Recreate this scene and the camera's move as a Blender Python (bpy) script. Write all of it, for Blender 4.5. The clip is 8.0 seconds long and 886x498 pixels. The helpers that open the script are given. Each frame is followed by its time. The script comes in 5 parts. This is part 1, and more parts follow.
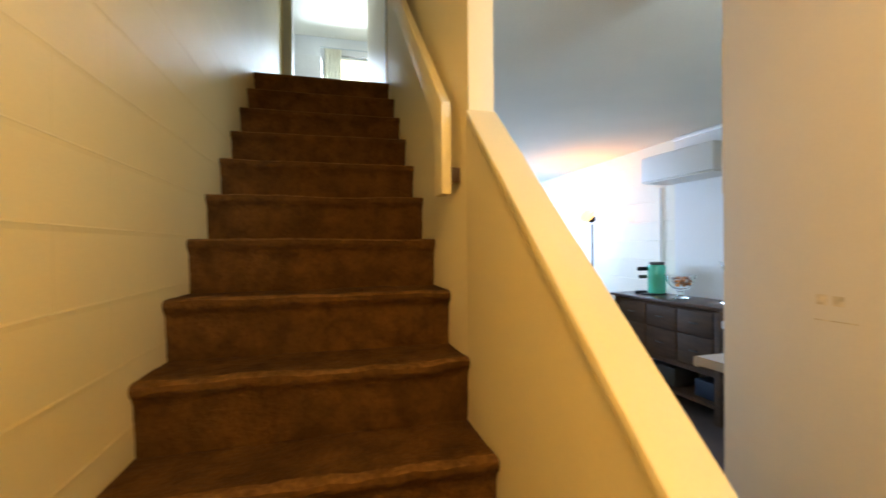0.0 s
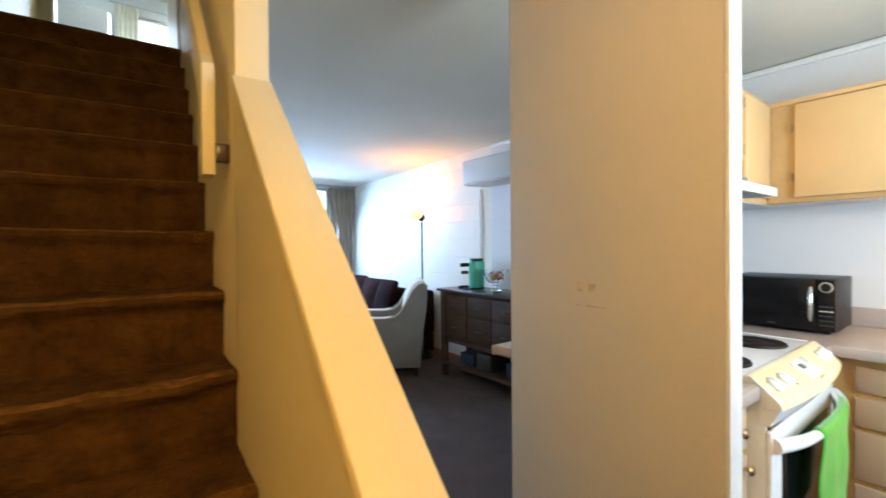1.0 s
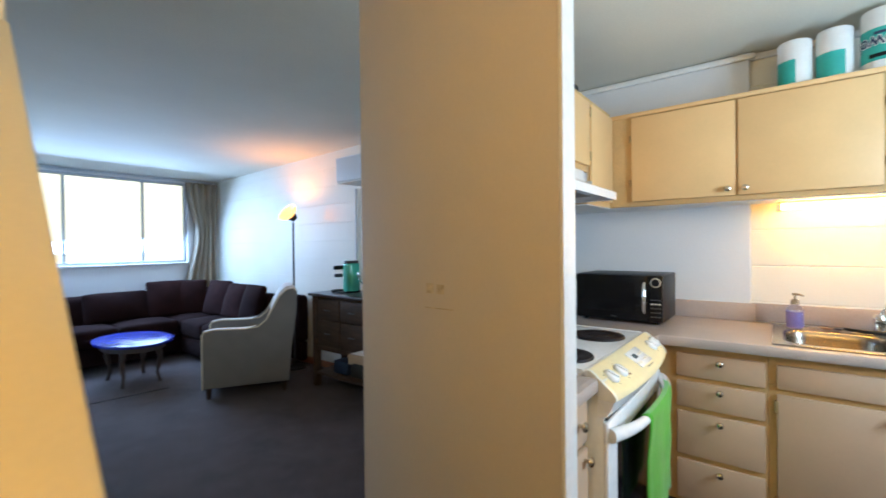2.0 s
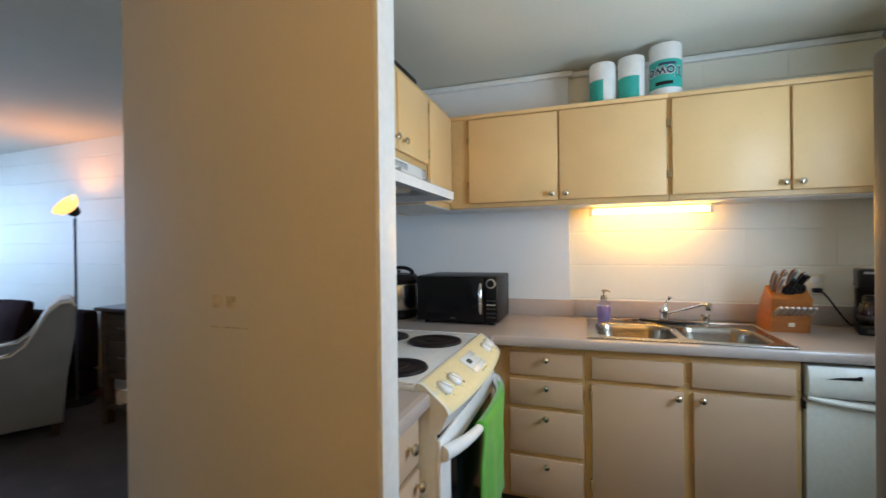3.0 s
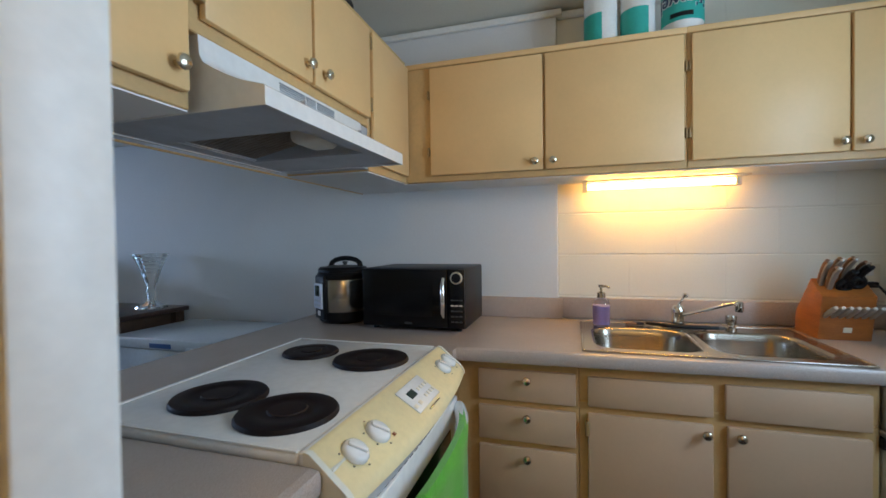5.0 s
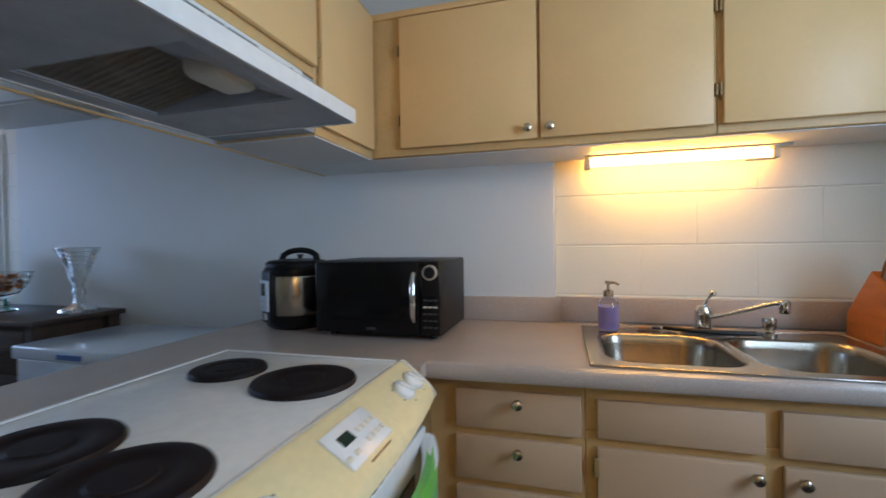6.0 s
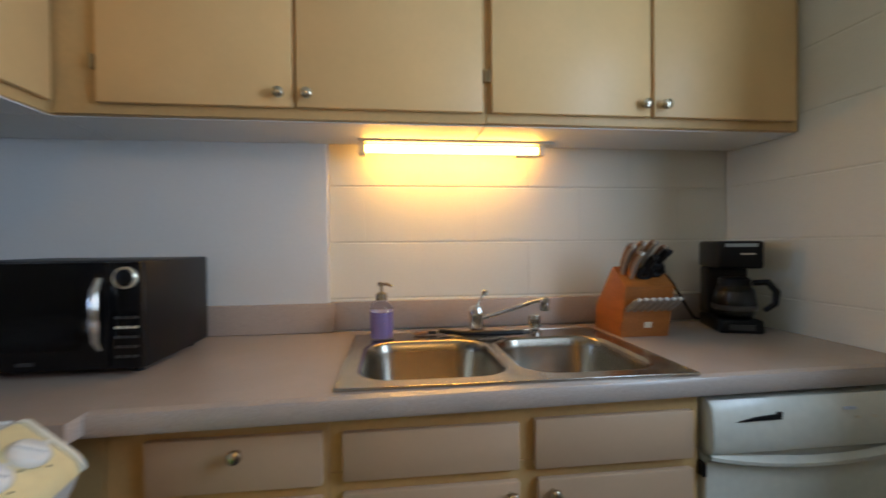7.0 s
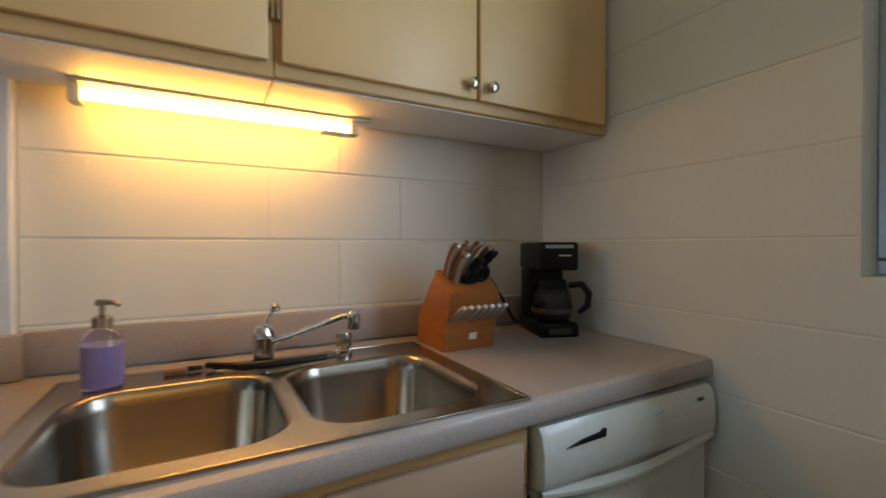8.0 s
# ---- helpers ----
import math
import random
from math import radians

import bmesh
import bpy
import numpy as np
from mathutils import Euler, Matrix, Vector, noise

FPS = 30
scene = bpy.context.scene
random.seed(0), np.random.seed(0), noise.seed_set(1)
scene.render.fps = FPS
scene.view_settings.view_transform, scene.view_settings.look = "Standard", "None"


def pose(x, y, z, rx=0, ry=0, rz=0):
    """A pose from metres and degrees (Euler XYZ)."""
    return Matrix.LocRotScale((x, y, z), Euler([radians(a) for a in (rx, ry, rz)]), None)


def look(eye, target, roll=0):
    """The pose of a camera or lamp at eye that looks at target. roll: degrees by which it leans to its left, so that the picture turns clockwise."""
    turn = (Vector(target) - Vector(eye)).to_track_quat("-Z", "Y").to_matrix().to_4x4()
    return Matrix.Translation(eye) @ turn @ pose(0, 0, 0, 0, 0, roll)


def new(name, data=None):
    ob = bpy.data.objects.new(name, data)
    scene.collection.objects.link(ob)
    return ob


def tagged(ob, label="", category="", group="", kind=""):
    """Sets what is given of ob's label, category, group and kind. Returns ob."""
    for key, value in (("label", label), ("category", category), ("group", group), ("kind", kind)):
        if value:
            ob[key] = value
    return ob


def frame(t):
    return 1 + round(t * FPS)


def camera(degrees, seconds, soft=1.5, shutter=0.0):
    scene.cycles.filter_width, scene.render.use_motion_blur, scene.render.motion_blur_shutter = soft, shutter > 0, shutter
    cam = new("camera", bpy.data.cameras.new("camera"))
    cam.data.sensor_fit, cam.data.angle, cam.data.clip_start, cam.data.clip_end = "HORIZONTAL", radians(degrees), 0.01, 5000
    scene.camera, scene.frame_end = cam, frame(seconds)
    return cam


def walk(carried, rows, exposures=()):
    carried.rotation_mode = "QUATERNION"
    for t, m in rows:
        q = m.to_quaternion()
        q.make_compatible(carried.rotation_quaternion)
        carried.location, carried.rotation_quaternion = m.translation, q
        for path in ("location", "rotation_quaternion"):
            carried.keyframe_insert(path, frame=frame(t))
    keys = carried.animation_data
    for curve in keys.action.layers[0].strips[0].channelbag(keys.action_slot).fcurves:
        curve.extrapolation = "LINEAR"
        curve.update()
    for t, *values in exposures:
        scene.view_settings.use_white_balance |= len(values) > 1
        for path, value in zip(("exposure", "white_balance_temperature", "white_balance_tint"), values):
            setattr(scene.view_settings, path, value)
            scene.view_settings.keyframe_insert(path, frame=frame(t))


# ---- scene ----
cam = camera(91.8, 8.0, shutter=0.4)
PATH = [
    (0, (0.274, 0.266, 1.393), (0.862, 2.177, 1.381), -0.5),
    (0.5, (0.38, 0.274, 1.387), (1.308, 2.045, 1.363), -0.3),
    (1, (0.488, 0.298, 1.37), (1.703, 1.887, 1.35), -0.5),
    (1.5, (0.581, 0.313, 1.364), (1.994, 1.728, 1.346), -0.6),
    (2, (0.682, 0.298, 1.357), (2.258, 1.528, 1.344), -0.6),
    (2.2, (0.732, 0.299, 1.36), (2.38, 1.433, 1.347), -0.7),
    (3.3, (0.962, 0.320, 1.346), (2.881, 0.882, 1.334), -0.6),
    (3.5, (1.003, 0.321, 1.345), (2.923, 0.884, 1.329), -0.6),
    (4, (1.160, 0.322, 1.335), (3.081, 0.878, 1.315), -0.7),
    (4.5, (1.321, 0.327, 1.315), (3.239, 0.888, 1.294), -0.7),
    (4.7, (1.380, 0.334, 1.309), (3.297, 0.903, 1.280), -0.7),
    (5.8, (1.757, 0.397, 1.260), (3.671, 0.979, 1.222), -0.8),
    (6, (1.836, 0.386, 1.246), (3.761, 0.927, 1.218), -0.8),
    (6.5, (2.020, 0.299, 1.244), (4.008, 0.522, 1.200), -0.6),
    (7, (2.121, 0.195, 1.219), (4.107, -0.037, 1.197), -0.5),
    (7.5, (2.224, 0.106, 1.222), (4.123, -0.522, 1.198), -0.3),
    (8, (2.386, 0.043, 1.212), (4.139, -0.919, 1.194), 0.0),
]
walk(cam, [(t, look(eye, target, roll)) for t, eye, target, roll in PATH], exposures=[(0, 0.68, 6600, 12), (0.5, 0.64, 6500, 12), (1.0, 0.42, 6350, 12), (2.0, -0.14, 6150, 12), (3.5, -0.80, 6350, 13), (4.5, -1.02, 6250, 13), (6.0, -1.02, 6000, 15), (7.0, -1.28, 6350, 15.5), (8.0, -1.46, 6700, 16)])

# ---- world, daylight and lamps ----
world = bpy.data.worlds.new("sky")
scene.world = world
world.use_nodes = True
wn = world.node_tree.nodes
sky = wn.new("ShaderNodeTexSky")
sky.sky_type, sky.sun_disc = "NISHITA", False
sky.sun_elevation, sky.sun_rotation = radians(42), radians(200)
wn["Background"].inputs["Strength"].default_value = 0.12
world.node_tree.links.new(sky.outputs["Color"], wn["Background"].inputs["Color"])


def lamp(name, kind, m, energy, color, **more):
    data = bpy.data.lights.new(name, kind)
    data.energy, data.color = energy, color
    for key, value in more.items():
        if key == "size":
            data.size = value
        elif key == "size_y":
            data.shape, data.size_y = "RECTANGLE", value
        elif key == "radius":
            data.shadow_soft_size = value
        elif key == "angle":
            data.angle = value
        elif key == "cone":
            data.spot_size, data.spot_blend = value, 0.7
    ob = new(name, data)
    ob.matrix_world = m
    return ob


DAY = (0.38, 0.61, 1.0)
WARM = (1.0, 0.63, 0.21)
lamp("sun", "SUN", look((6, 14, 12), (0, 0, 0)), 2.0, (1.0, 0.96, 0.9), angle=radians(0.6))
lamp("living_window_light", "AREA", look((2.2, 6.90, 1.72), (2.35, 2.0, -1.8)), 112, DAY, size=2.0, size_y=1.0)
lamp("kitchen_window_light", "AREA", look((2.30, -1.00, 1.62), (2.10, 2.0, 1.85)), 50, (0.56, 0.78, 1.0), size=0.8, size_y=0.9)
lamp("upstairs_window_light", "AREA", look((0.75, 7.75, 3.98), (0.25, 0, 2.3)), 74, (0.64, 0.82, 1.0), size=1.0, size_y=1.2)
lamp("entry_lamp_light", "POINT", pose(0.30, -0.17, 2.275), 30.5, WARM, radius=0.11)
lamp("floor_lamp_light", "SPOT", look((3.38, 4.72, 1.80), (3.45, 4.66, 2.40)), 18, (1.0, 0.38, 0.07), radius=0.05, cone=radians(150))
# added spot that puts an orange disc of light on the wall beside the lamp
lamp("wall_disc_light", "SPOT", look((3.51, 4.53, 1.725), (3.70, 4.22, 1.745)), 2.6, (1.0, 0.30, 0.06), radius=0.02, cone=radians(42))


# ---- materials ----
def mat(name, color, rough=0.6, metal=0.0, vary=0.08, scale=3.0, fine=60.0, bump=0.05, depth=0.002, coat=0.0, sheen=0.0,
        stain=None, stain_amount=0.0, per_object=0.0, fine_vary=0.04, stretch=(1, 1, 1), spec=0.5):
    """A surface with tone that varies at two scales, and fine relief."""
    m = bpy.data.materials.new(name)
    m.use_nodes = True
    t = m.node_tree
    n, link = t.nodes, t.links.new
    b = n["Principled BSDF"]
    b.inputs["Roughness"].default_value = rough
    b.inputs["Metallic"].default_value = metal
    b.inputs["Coat Weight"].default_value = coat
    b.inputs["Specular IOR Level"].default_value = spec
    b.inputs["Sheen Weight"].default_value = sheen
    geo = n.new("ShaderNodeNewGeometry")
    mp = n.new("ShaderNodeMapping")
    mp.inputs["Scale"].default_value = stretch
    link(geo.outputs["Position"], mp.inputs["Vector"])
    big, small = n.new("ShaderNodeTexNoise"), n.new("ShaderNodeTexNoise")
    big.inputs["Scale"].default_value, big.inputs["Detail"].default_value = scale, 4
    small.inputs["Scale"].default_value, small.inputs["Detail"].default_value = fine, 3
    for s in (big, small):
        link(mp.outputs["Vector"], s.inputs["Vector"])
    r1 = n.new("ShaderNodeMapRange")
    r1.inputs["From Min"].default_value, r1.inputs["From Max"].default_value = 0.3, 0.7
    r1.inputs["To Min"].default_value, r1.inputs["To Max"].default_value = 1 - vary, 1 + vary
    r2 = n.new("ShaderNodeMapRange")
    r2.inputs["From Min"].default_value, r2.inputs["From Max"].default_value = 0.3, 0.7
    r2.inputs["To Min"].default_value, r2.inputs["To Max"].default_value = 1 - fine_vary, 1 + fine_vary
    link(big.outputs["Fac"], r1.inputs["Value"])
    link(small.outputs["Fac"], r2.inputs["Value"])
    mul = n.new("ShaderNodeMath")
    mul.operation = "MULTIPLY"
    link(r1.outputs["Result"], mul.inputs[0])
    link(r2.outputs["Result"], mul.inputs[1])
    tone = mul.outputs[0]
    if per_object:
        info = n.new("ShaderNodeObjectInfo")
        r3 = n.new("ShaderNodeMapRange")
        r3.inputs["To Min"].default_value, r3.inputs["To Max"].default_value = 1 - per_object, 1 + per_object
        link(info.outputs["Random"], r3.inputs["Value"])
        mul2 = n.new("ShaderNodeMath")
        mul2.operation = "MULTIPLY"
        link(tone, mul2.inputs[0])
        link(r3.outputs["Result"], mul2.inputs[1])
        tone = mul2.outputs[0]
    sc = n.new("ShaderNodeVectorMath")
    sc.operation = "SCALE"
    sc.inputs[0].default_value = color
    link(tone, sc.inputs["Scale"])
    out = sc.outputs["Vector"]
    if stain:
        third = n.new("ShaderNodeTexNoise")
        third.inputs["Scale"].default_value, third.inputs["Detail"].default_value = scale * 2.3, 6
        link(mp.outputs["Vector"], third.inputs["Vector"])
        r4 = n.new("ShaderNodeMapRange")
        r4.inputs["From Min"].default_value, r4.inputs["From Max"].default_value = 0.5, 0.75
        r4.inputs["To Max"].default_value = stain_amount
        link(third.outputs["Fac"], r4.inputs["Value"])
        mix = n.new("ShaderNodeMix")
        mix.data_type = "RGBA"
        link(r4.outputs["Result"], mix.inputs["Factor"])
        link(out, mix.inputs["A"])
        mix.inputs["B"].default_value = (*stain, 1)
        out = mix.outputs["Result"]
    link(out, b.inputs["Base Color"])
    if bump:
        bp = n.new("ShaderNodeBump")
        bp.inputs["Strength"].default_value, bp.inputs["Distance"].default_value = bump, depth
        link(small.outputs["Fac"], bp.inputs["Height"])
        link(bp.outputs["Normal"], b.inputs["Normal"])
    return m


def glow(name, color, strength):
    m = bpy.data.materials.new(name)
    m.use_nodes = True
    b = m.node_tree.nodes["Principled BSDF"]
    b.inputs["Base Color"].default_value = (*color, 1)
    b.inputs["Emission Color"].default_value = (*color, 1)
    b.inputs["Emission Strength"].default_value = strength
    return m


def clear(name, color=(1, 1, 1), rough=0.02, ior=1.45):
    m = bpy.data.materials.new(name)
    m.use_nodes = True
    b = m.node_tree.nodes["Principled BSDF"]
    b.inputs["Base Color"].default_value = (*color, 1)
    b.inputs["Roughness"].default_value = rough
    b.inputs["IOR"].default_value = ior
    b.inputs["Transmission Weight"].default_value = 1.0
    return m


M_WALL = mat("white_wall_paint", (0.75, 0.755, 0.74), 0.55, vary=0.03, scale=1.5, fine=90, bump=0.10, depth=0.001, stain=(0.66, 0.62, 0.54), stain_amount=0.10, fine_vary=0.015)
M_BLOCK = mat("painted_block", (0.80, 0.765, 0.65), 0.5, vary=0.03, scale=2.0, fine=140, bump=0.25, depth=0.0015, per_object=0.010, fine_vary=0.015)
M_CREAM = mat("cream_wall_paint", (0.72, 0.63, 0.41), 0.5, vary=0.03, scale=1.2, fine=110, bump=0.08, depth=0.001, stain=(0.62, 0.55, 0.40), stain_amount=0.10, fine_vary=0.015)
M_CREAMBLOCK = mat("cream_painted_block", (0.74, 0.61, 0.30), 0.5, vary=0.03, scale=2.0, fine=140, bump=0.25, depth=0.0015, per_object=0.006, fine_vary=0.015)
# the hall's cream, dulled to put the partition's dimmer, cooler light into its colour
M_PARTITION = mat("shaded_partition_paint", (0.61, 0.56, 0.52), 0.6, vary=0.04, scale=1.2, fine=110, bump=0.08, depth=0.001, stain=(0.50, 0.43, 0.36), stain_amount=0.12, spec=0.25, fine_vary=0.015)
M_CEIL = mat("sprayed_ceiling", (0.74, 0.71, 0.60), 0.85, vary=0.04, scale=1.5, fine=130, bump=0.3, depth=0.003)
M_TRIM = mat("white_trim_paint", (0.78, 0.77, 0.73), 0.4, vary=0.03, fine=50, bump=0.05)
M_STAIRCARPET = mat("brown_stair_carpet", (0.082, 0.038, 0.0105), 1.0, vary=0.34, scale=9, fine=60, bump=0.6, depth=0.016, spec=0.1, fine_vary=0.12, stain=(0.035, 0.014, 0.0045), stain_amount=0.6)
# carpet colour lightened for the light that step edges catch
M_NOSING = mat("lit_carpet_nosing", (0.140, 0.068, 0.020), 1.0, vary=0.30, scale=16, fine=60, bump=0.6, depth=0.012, spec=0.1, fine_vary=0.25, stain=(0.07, 0.03, 0.009), stain_amount=0.6)
M_CARPET = mat("dark_floor_carpet", (0.066, 0.045, 0.041), 0.95, vary=0.22, scale=4, fine=190, bump=0.9, depth=0.006, sheen=0.05, fine_vary=0.25, stain=(0.10, 0.075, 0.070), stain_amount=0.4)
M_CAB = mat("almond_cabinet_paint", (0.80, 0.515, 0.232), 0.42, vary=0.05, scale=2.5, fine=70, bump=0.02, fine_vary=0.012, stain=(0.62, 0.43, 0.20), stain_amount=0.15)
# doors and drawers below the worktop: darker and duller than the upper doors
M_CABLOW = mat("lower_cabinet_tone", (0.55, 0.37, 0.238), 0.42, vary=0.05, scale=2.5, fine=70, bump=0.02, fine_vary=0.012, stain=(0.45, 0.34, 0.22), stain_amount=0.2)
M_CABFRAME = mat("worn_cabinet_frame_paint", (0.62, 0.40, 0.170), 0.45, vary=0.08, scale=4, fine=70, bump=0.08, stain=(0.42, 0.29, 0.15), stain_amount=0.3)
M_COUNTER = mat("speckled_laminate", (0.43, 0.355, 0.31), 0.26, vary=0.05, scale=5, fine=420, bump=0.03, fine_vary=0.16)
M_WHITE = mat("white_enamel", (0.78, 0.78, 0.76), 0.22, vary=0.02, fine=40, bump=0.02, coat=0.3)
M_OFFWHITE = mat("aged_appliance_white", (0.72, 0.71, 0.62), 0.3, vary=0.03, scale=2, fine=50, bump=0.03, coat=0.2)
M_YELLOWED = mat("yellowed_control_panel", (0.76, 0.65, 0.36), 0.45, vary=0.05, scale=6, fine=60, bump=0.03)
M_BLACK = mat("black_plastic", (0.006, 0.006, 0.007), 0.40, vary=0.1, fine=90, bump=0.0, spec=0.25)
M_BLACKGLOSS = mat("black_gloss", (0.003, 0.003, 0.004), 0.16, vary=0.05, fine=60, bump=0.0, spec=0.35)
M_DARKGREY = mat("dark_grey_plastic", (0.05, 0.048, 0.046), 0.4, vary=0.1, fine=90, bump=0.04)
M_SLOT = mat("grey_vent_slot", (0.30, 0.33, 0.36), 0.6, bump=0.0)
M_BURNER = mat("dark_burner_cover", (0.008, 0.0035, 0.0035), 0.6, spec=0.25, vary=0.25, scale=12, fine=60, bump=0.1)
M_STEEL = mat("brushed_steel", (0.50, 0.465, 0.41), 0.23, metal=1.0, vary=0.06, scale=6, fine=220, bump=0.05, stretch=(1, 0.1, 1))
# steel darkened and warmed: bowl shade and amber reflections put into the colour
M_SINK = mat("shaded_bowl_steel", (0.33, 0.29, 0.235), 0.24, metal=1.0, vary=0.10, scale=6, fine=240, bump=0.06, stretch=(1, 1, 0.1))
M_CHROME = mat("chrome", (0.72, 0.70, 0.66), 0.10, metal=1.0, vary=0.03, fine=60, bump=0.0)
M_NICKEL = mat("worn_nickel_knob", (0.60, 0.53, 0.42), 0.25, metal=1.0, vary=0.1, scale=30, fine=120, bump=0.03)
M_BRASS = mat("painted_hinge", (0.36, 0.23, 0.09), 0.45, metal=0.1, vary=0.1, fine=90, bump=0.05)
M_GREEN = mat("green_towel", (0.065, 0.38, 0.010), 0.95, vary=0.15, scale=12, fine=260, bump=0.8, depth=0.004, sheen=0.4, fine_vary=0.15)
M_ORANGEWOOD = mat("orange_beech_wood", (0.34, 0.110, 0.020), 0.38, vary=0.14, scale=6, fine=60, bump=0.08, fine_vary=0.12, stretch=(1, 1, 6))
M_HANDLE = mat("knife_handle_steel", (0.34, 0.31, 0.27), 0.38, metal=0.5, vary=0.05, fine=80, bump=0.0)
M_BROWNHANDLE = mat("brown_knife_handle", (0.20, 0.09, 0.04), 0.4, vary=0.1, fine=80, bump=0.05)
M_SOAP = mat("lilac_soap", (0.62, 0.52, 0.95), 0.12, vary=0.04, fine=30, bump=0.0)
M_SOAP.node_tree.nodes["Principled BSDF"].inputs["Transmission Weight"].default_value = 0.45
M_PANELBLUE = mat("blue_grey_panel", (0.60, 0.66, 0.76), 0.35, vary=0.05, fine=60, bump=0.0)
M_MINT = mat("mint_plastic", (0.07, 0.52, 0.36), 0.25, vary=0.04, fine=60, bump=0.0, coat=0.3)
M_TEALPRINT = mat("teal_packaging_print", (0.03, 0.40, 0.33), 0.5, vary=0.06, scale=20, fine=90, bump=0.05)
M_PAPER = mat("white_paper_roll", (0.80, 0.79, 0.75), 0.85, vary=0.03, scale=20, fine=200, bump=0.4, depth=0.003)
M_NAVY = mat("dark_print", (0.02, 0.04, 0.09), 0.5, bump=0.0)
M_DARKWOOD = mat("weathered_dark_wood", (0.062, 0.030, 0.0135), 0.75, vary=0.30, scale=5, fine=70, bump=0.3, fine_vary=0.25, stretch=(1, 1, 5), stain=(0.075, 0.050, 0.033), stain_amount=0.4)
M_DARKTOP = mat("dark_stained_top", (0.045, 0.024, 0.018), 0.28, vary=0.2, scale=6, fine=70, bump=0.05, stretch=(5, 1, 1))
M_CHAIR = mat("grey_linen", (0.20, 0.185, 0.17), 0.9, vary=0.06, scale=6, fine=320, bump=0.5, depth=0.002, sheen=0.2, fine_vary=0.10)
M_CHAIRTOP = mat("pale_linen", (0.62, 0.60, 0.56), 0.9, vary=0.05, scale=6, fine=320, bump=0.4, depth=0.002, sheen=0.2)
M_PIPING = mat("cream_piping", (0.60, 0.52, 0.38), 0.8, vary=0.05, fine=200, bump=0.2)
M_SOFA = mat("dark_brown_microfibre", (0.017, 0.0065, 0.0055), 1.0, vary=0.2, scale=5, fine=150, bump=0.4, depth=0.003, spec=0.12, fine_vary=0.12)
M_PILLOW = mat("brown_pillow_cloth", (0.026, 0.010, 0.009), 1.0, vary=0.2, scale=8, fine=200, bump=0.4, spec=0.12)
M_LEG = mat("dark_wood_leg", (0.05, 0.028, 0.018), 0.4, vary=0.2, fine=60, bump=0.1)
M_TABLETOP = mat("glossy_blue_grey_table", (0.022, 0.032, 0.30), 0.24, vary=0.25, scale=9, fine=60, bump=0.02, spec=0.35)
M_PALECURTAIN = mat("pale_curtain", (0.62, 0.58, 0.45), 0.9, vary=0.08, scale=6, fine=200, bump=0.3)
M_RING = mat("pale_metal_ring", (0.78, 0.72, 0.58), 0.3, metal=0.6, vary=0.05, fine=60, bump=0.0)
M_CURTAIN = mat("taupe_curtain", (0.33, 0.28, 0.21), 0.9, vary=0.10, scale=5, fine=240, bump=0.4, sheen=0.2)
M_ALU = mat("window_aluminium", (0.52, 0.56, 0.58), 0.35, metal=0.7, vary=0.05, fine=80, bump=0.03)
M_BADGE = mat("blue_plate", (0.05, 0.13, 0.36), 0.35, vary=0.05, fine=60, bump=0.0)
M_FREEZER = mat("freezer_white", (0.66, 0.73, 0.80), 0.14, vary=0.02, fine=60, bump=0.03, coat=0.2)
M_FRIDGE = mat("brown_grey_fridge_side", (0.17, 0.13, 0.10), 0.45, vary=0.08, scale=5, fine=240, bump=0.25)
M_CANDY = mat("orange_sweets", (0.62, 0.22, 0.05), 0.35, vary=0.35, scale=60, fine=120, bump=0.1, per_object=0.3)
M_GREASE = mat("greasy_hood_filter", (0.24, 0.20, 0.16), 0.4, metal=0.6, vary=0.2, scale=20, fine=300, bump=0.8, depth=0.004)
M_LENS = mat("cloudy_lamp_lens", (0.62, 0.58, 0.50), 0.4, vary=0.06, fine=80, bump=0.1)
M_SCREEN = mat("dark_display", (0.01, 0.03, 0.02), 0.15, bump=0.0)
M_PLATE = mat("ivory_switch_plate", (0.72, 0.66, 0.52), 0.4, vary=0.04, fine=60, bump=0.02)
M_SCUFF = mat("grey_scuff", (0.53, 0.45, 0.34), 0.8, vary=0.3, scale=40, fine=120, bump=0.0)
M_GLASS = clear("clear_glass", (0.97, 0.99, 0.99), 0.01, 1.38)
M_THIN = clear("thin_glass", (0.98, 1.0, 1.0), 0.01, 1.08)
M_THIN.node_tree.nodes["Principled BSDF"].inputs["Coat Weight"].default_value = 0.7
M_PANE = clear("window_pane", (0.96, 0.99, 0.99), 0.0, 1.1)
M_SOAPGLASS = clear("soap_bottle_plastic", (0.92, 0.9, 0.98), 0.05, 1.3)
M_TUBE = glow("tube_glow", (1.0, 0.50, 0.080), 94.0)
M_SHADE = glow("lamp_shade_glow", (1.0, 0.55, 0.16), 2.4)
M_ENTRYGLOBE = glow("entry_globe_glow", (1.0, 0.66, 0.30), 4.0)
M_OUTSIDE = glow("bright_outdoors", (1.0, 0.95, 0.72), 1.35)
M_HOODIN = mat("dull_hood_liner", (0.40, 0.42, 0.46), 0.45, metal=0.15, vary=0.12, scale=9, fine=80, bump=0.05)
M_REDWOOD = mat("reddish_wood_block", (0.30, 0.11, 0.05), 0.5, vary=0.15, fine=60, bump=0.1)


# ---- shapes ----
ORIGIN = {}


def thing(name, at, label, category, group="", kind=""):
    ob = new(name)
    ob.empty_display_size = 0.05
    ob.location = at
    ORIGIN[ob.name] = Vector(at)
    return tagged(ob, label, category, group, kind)


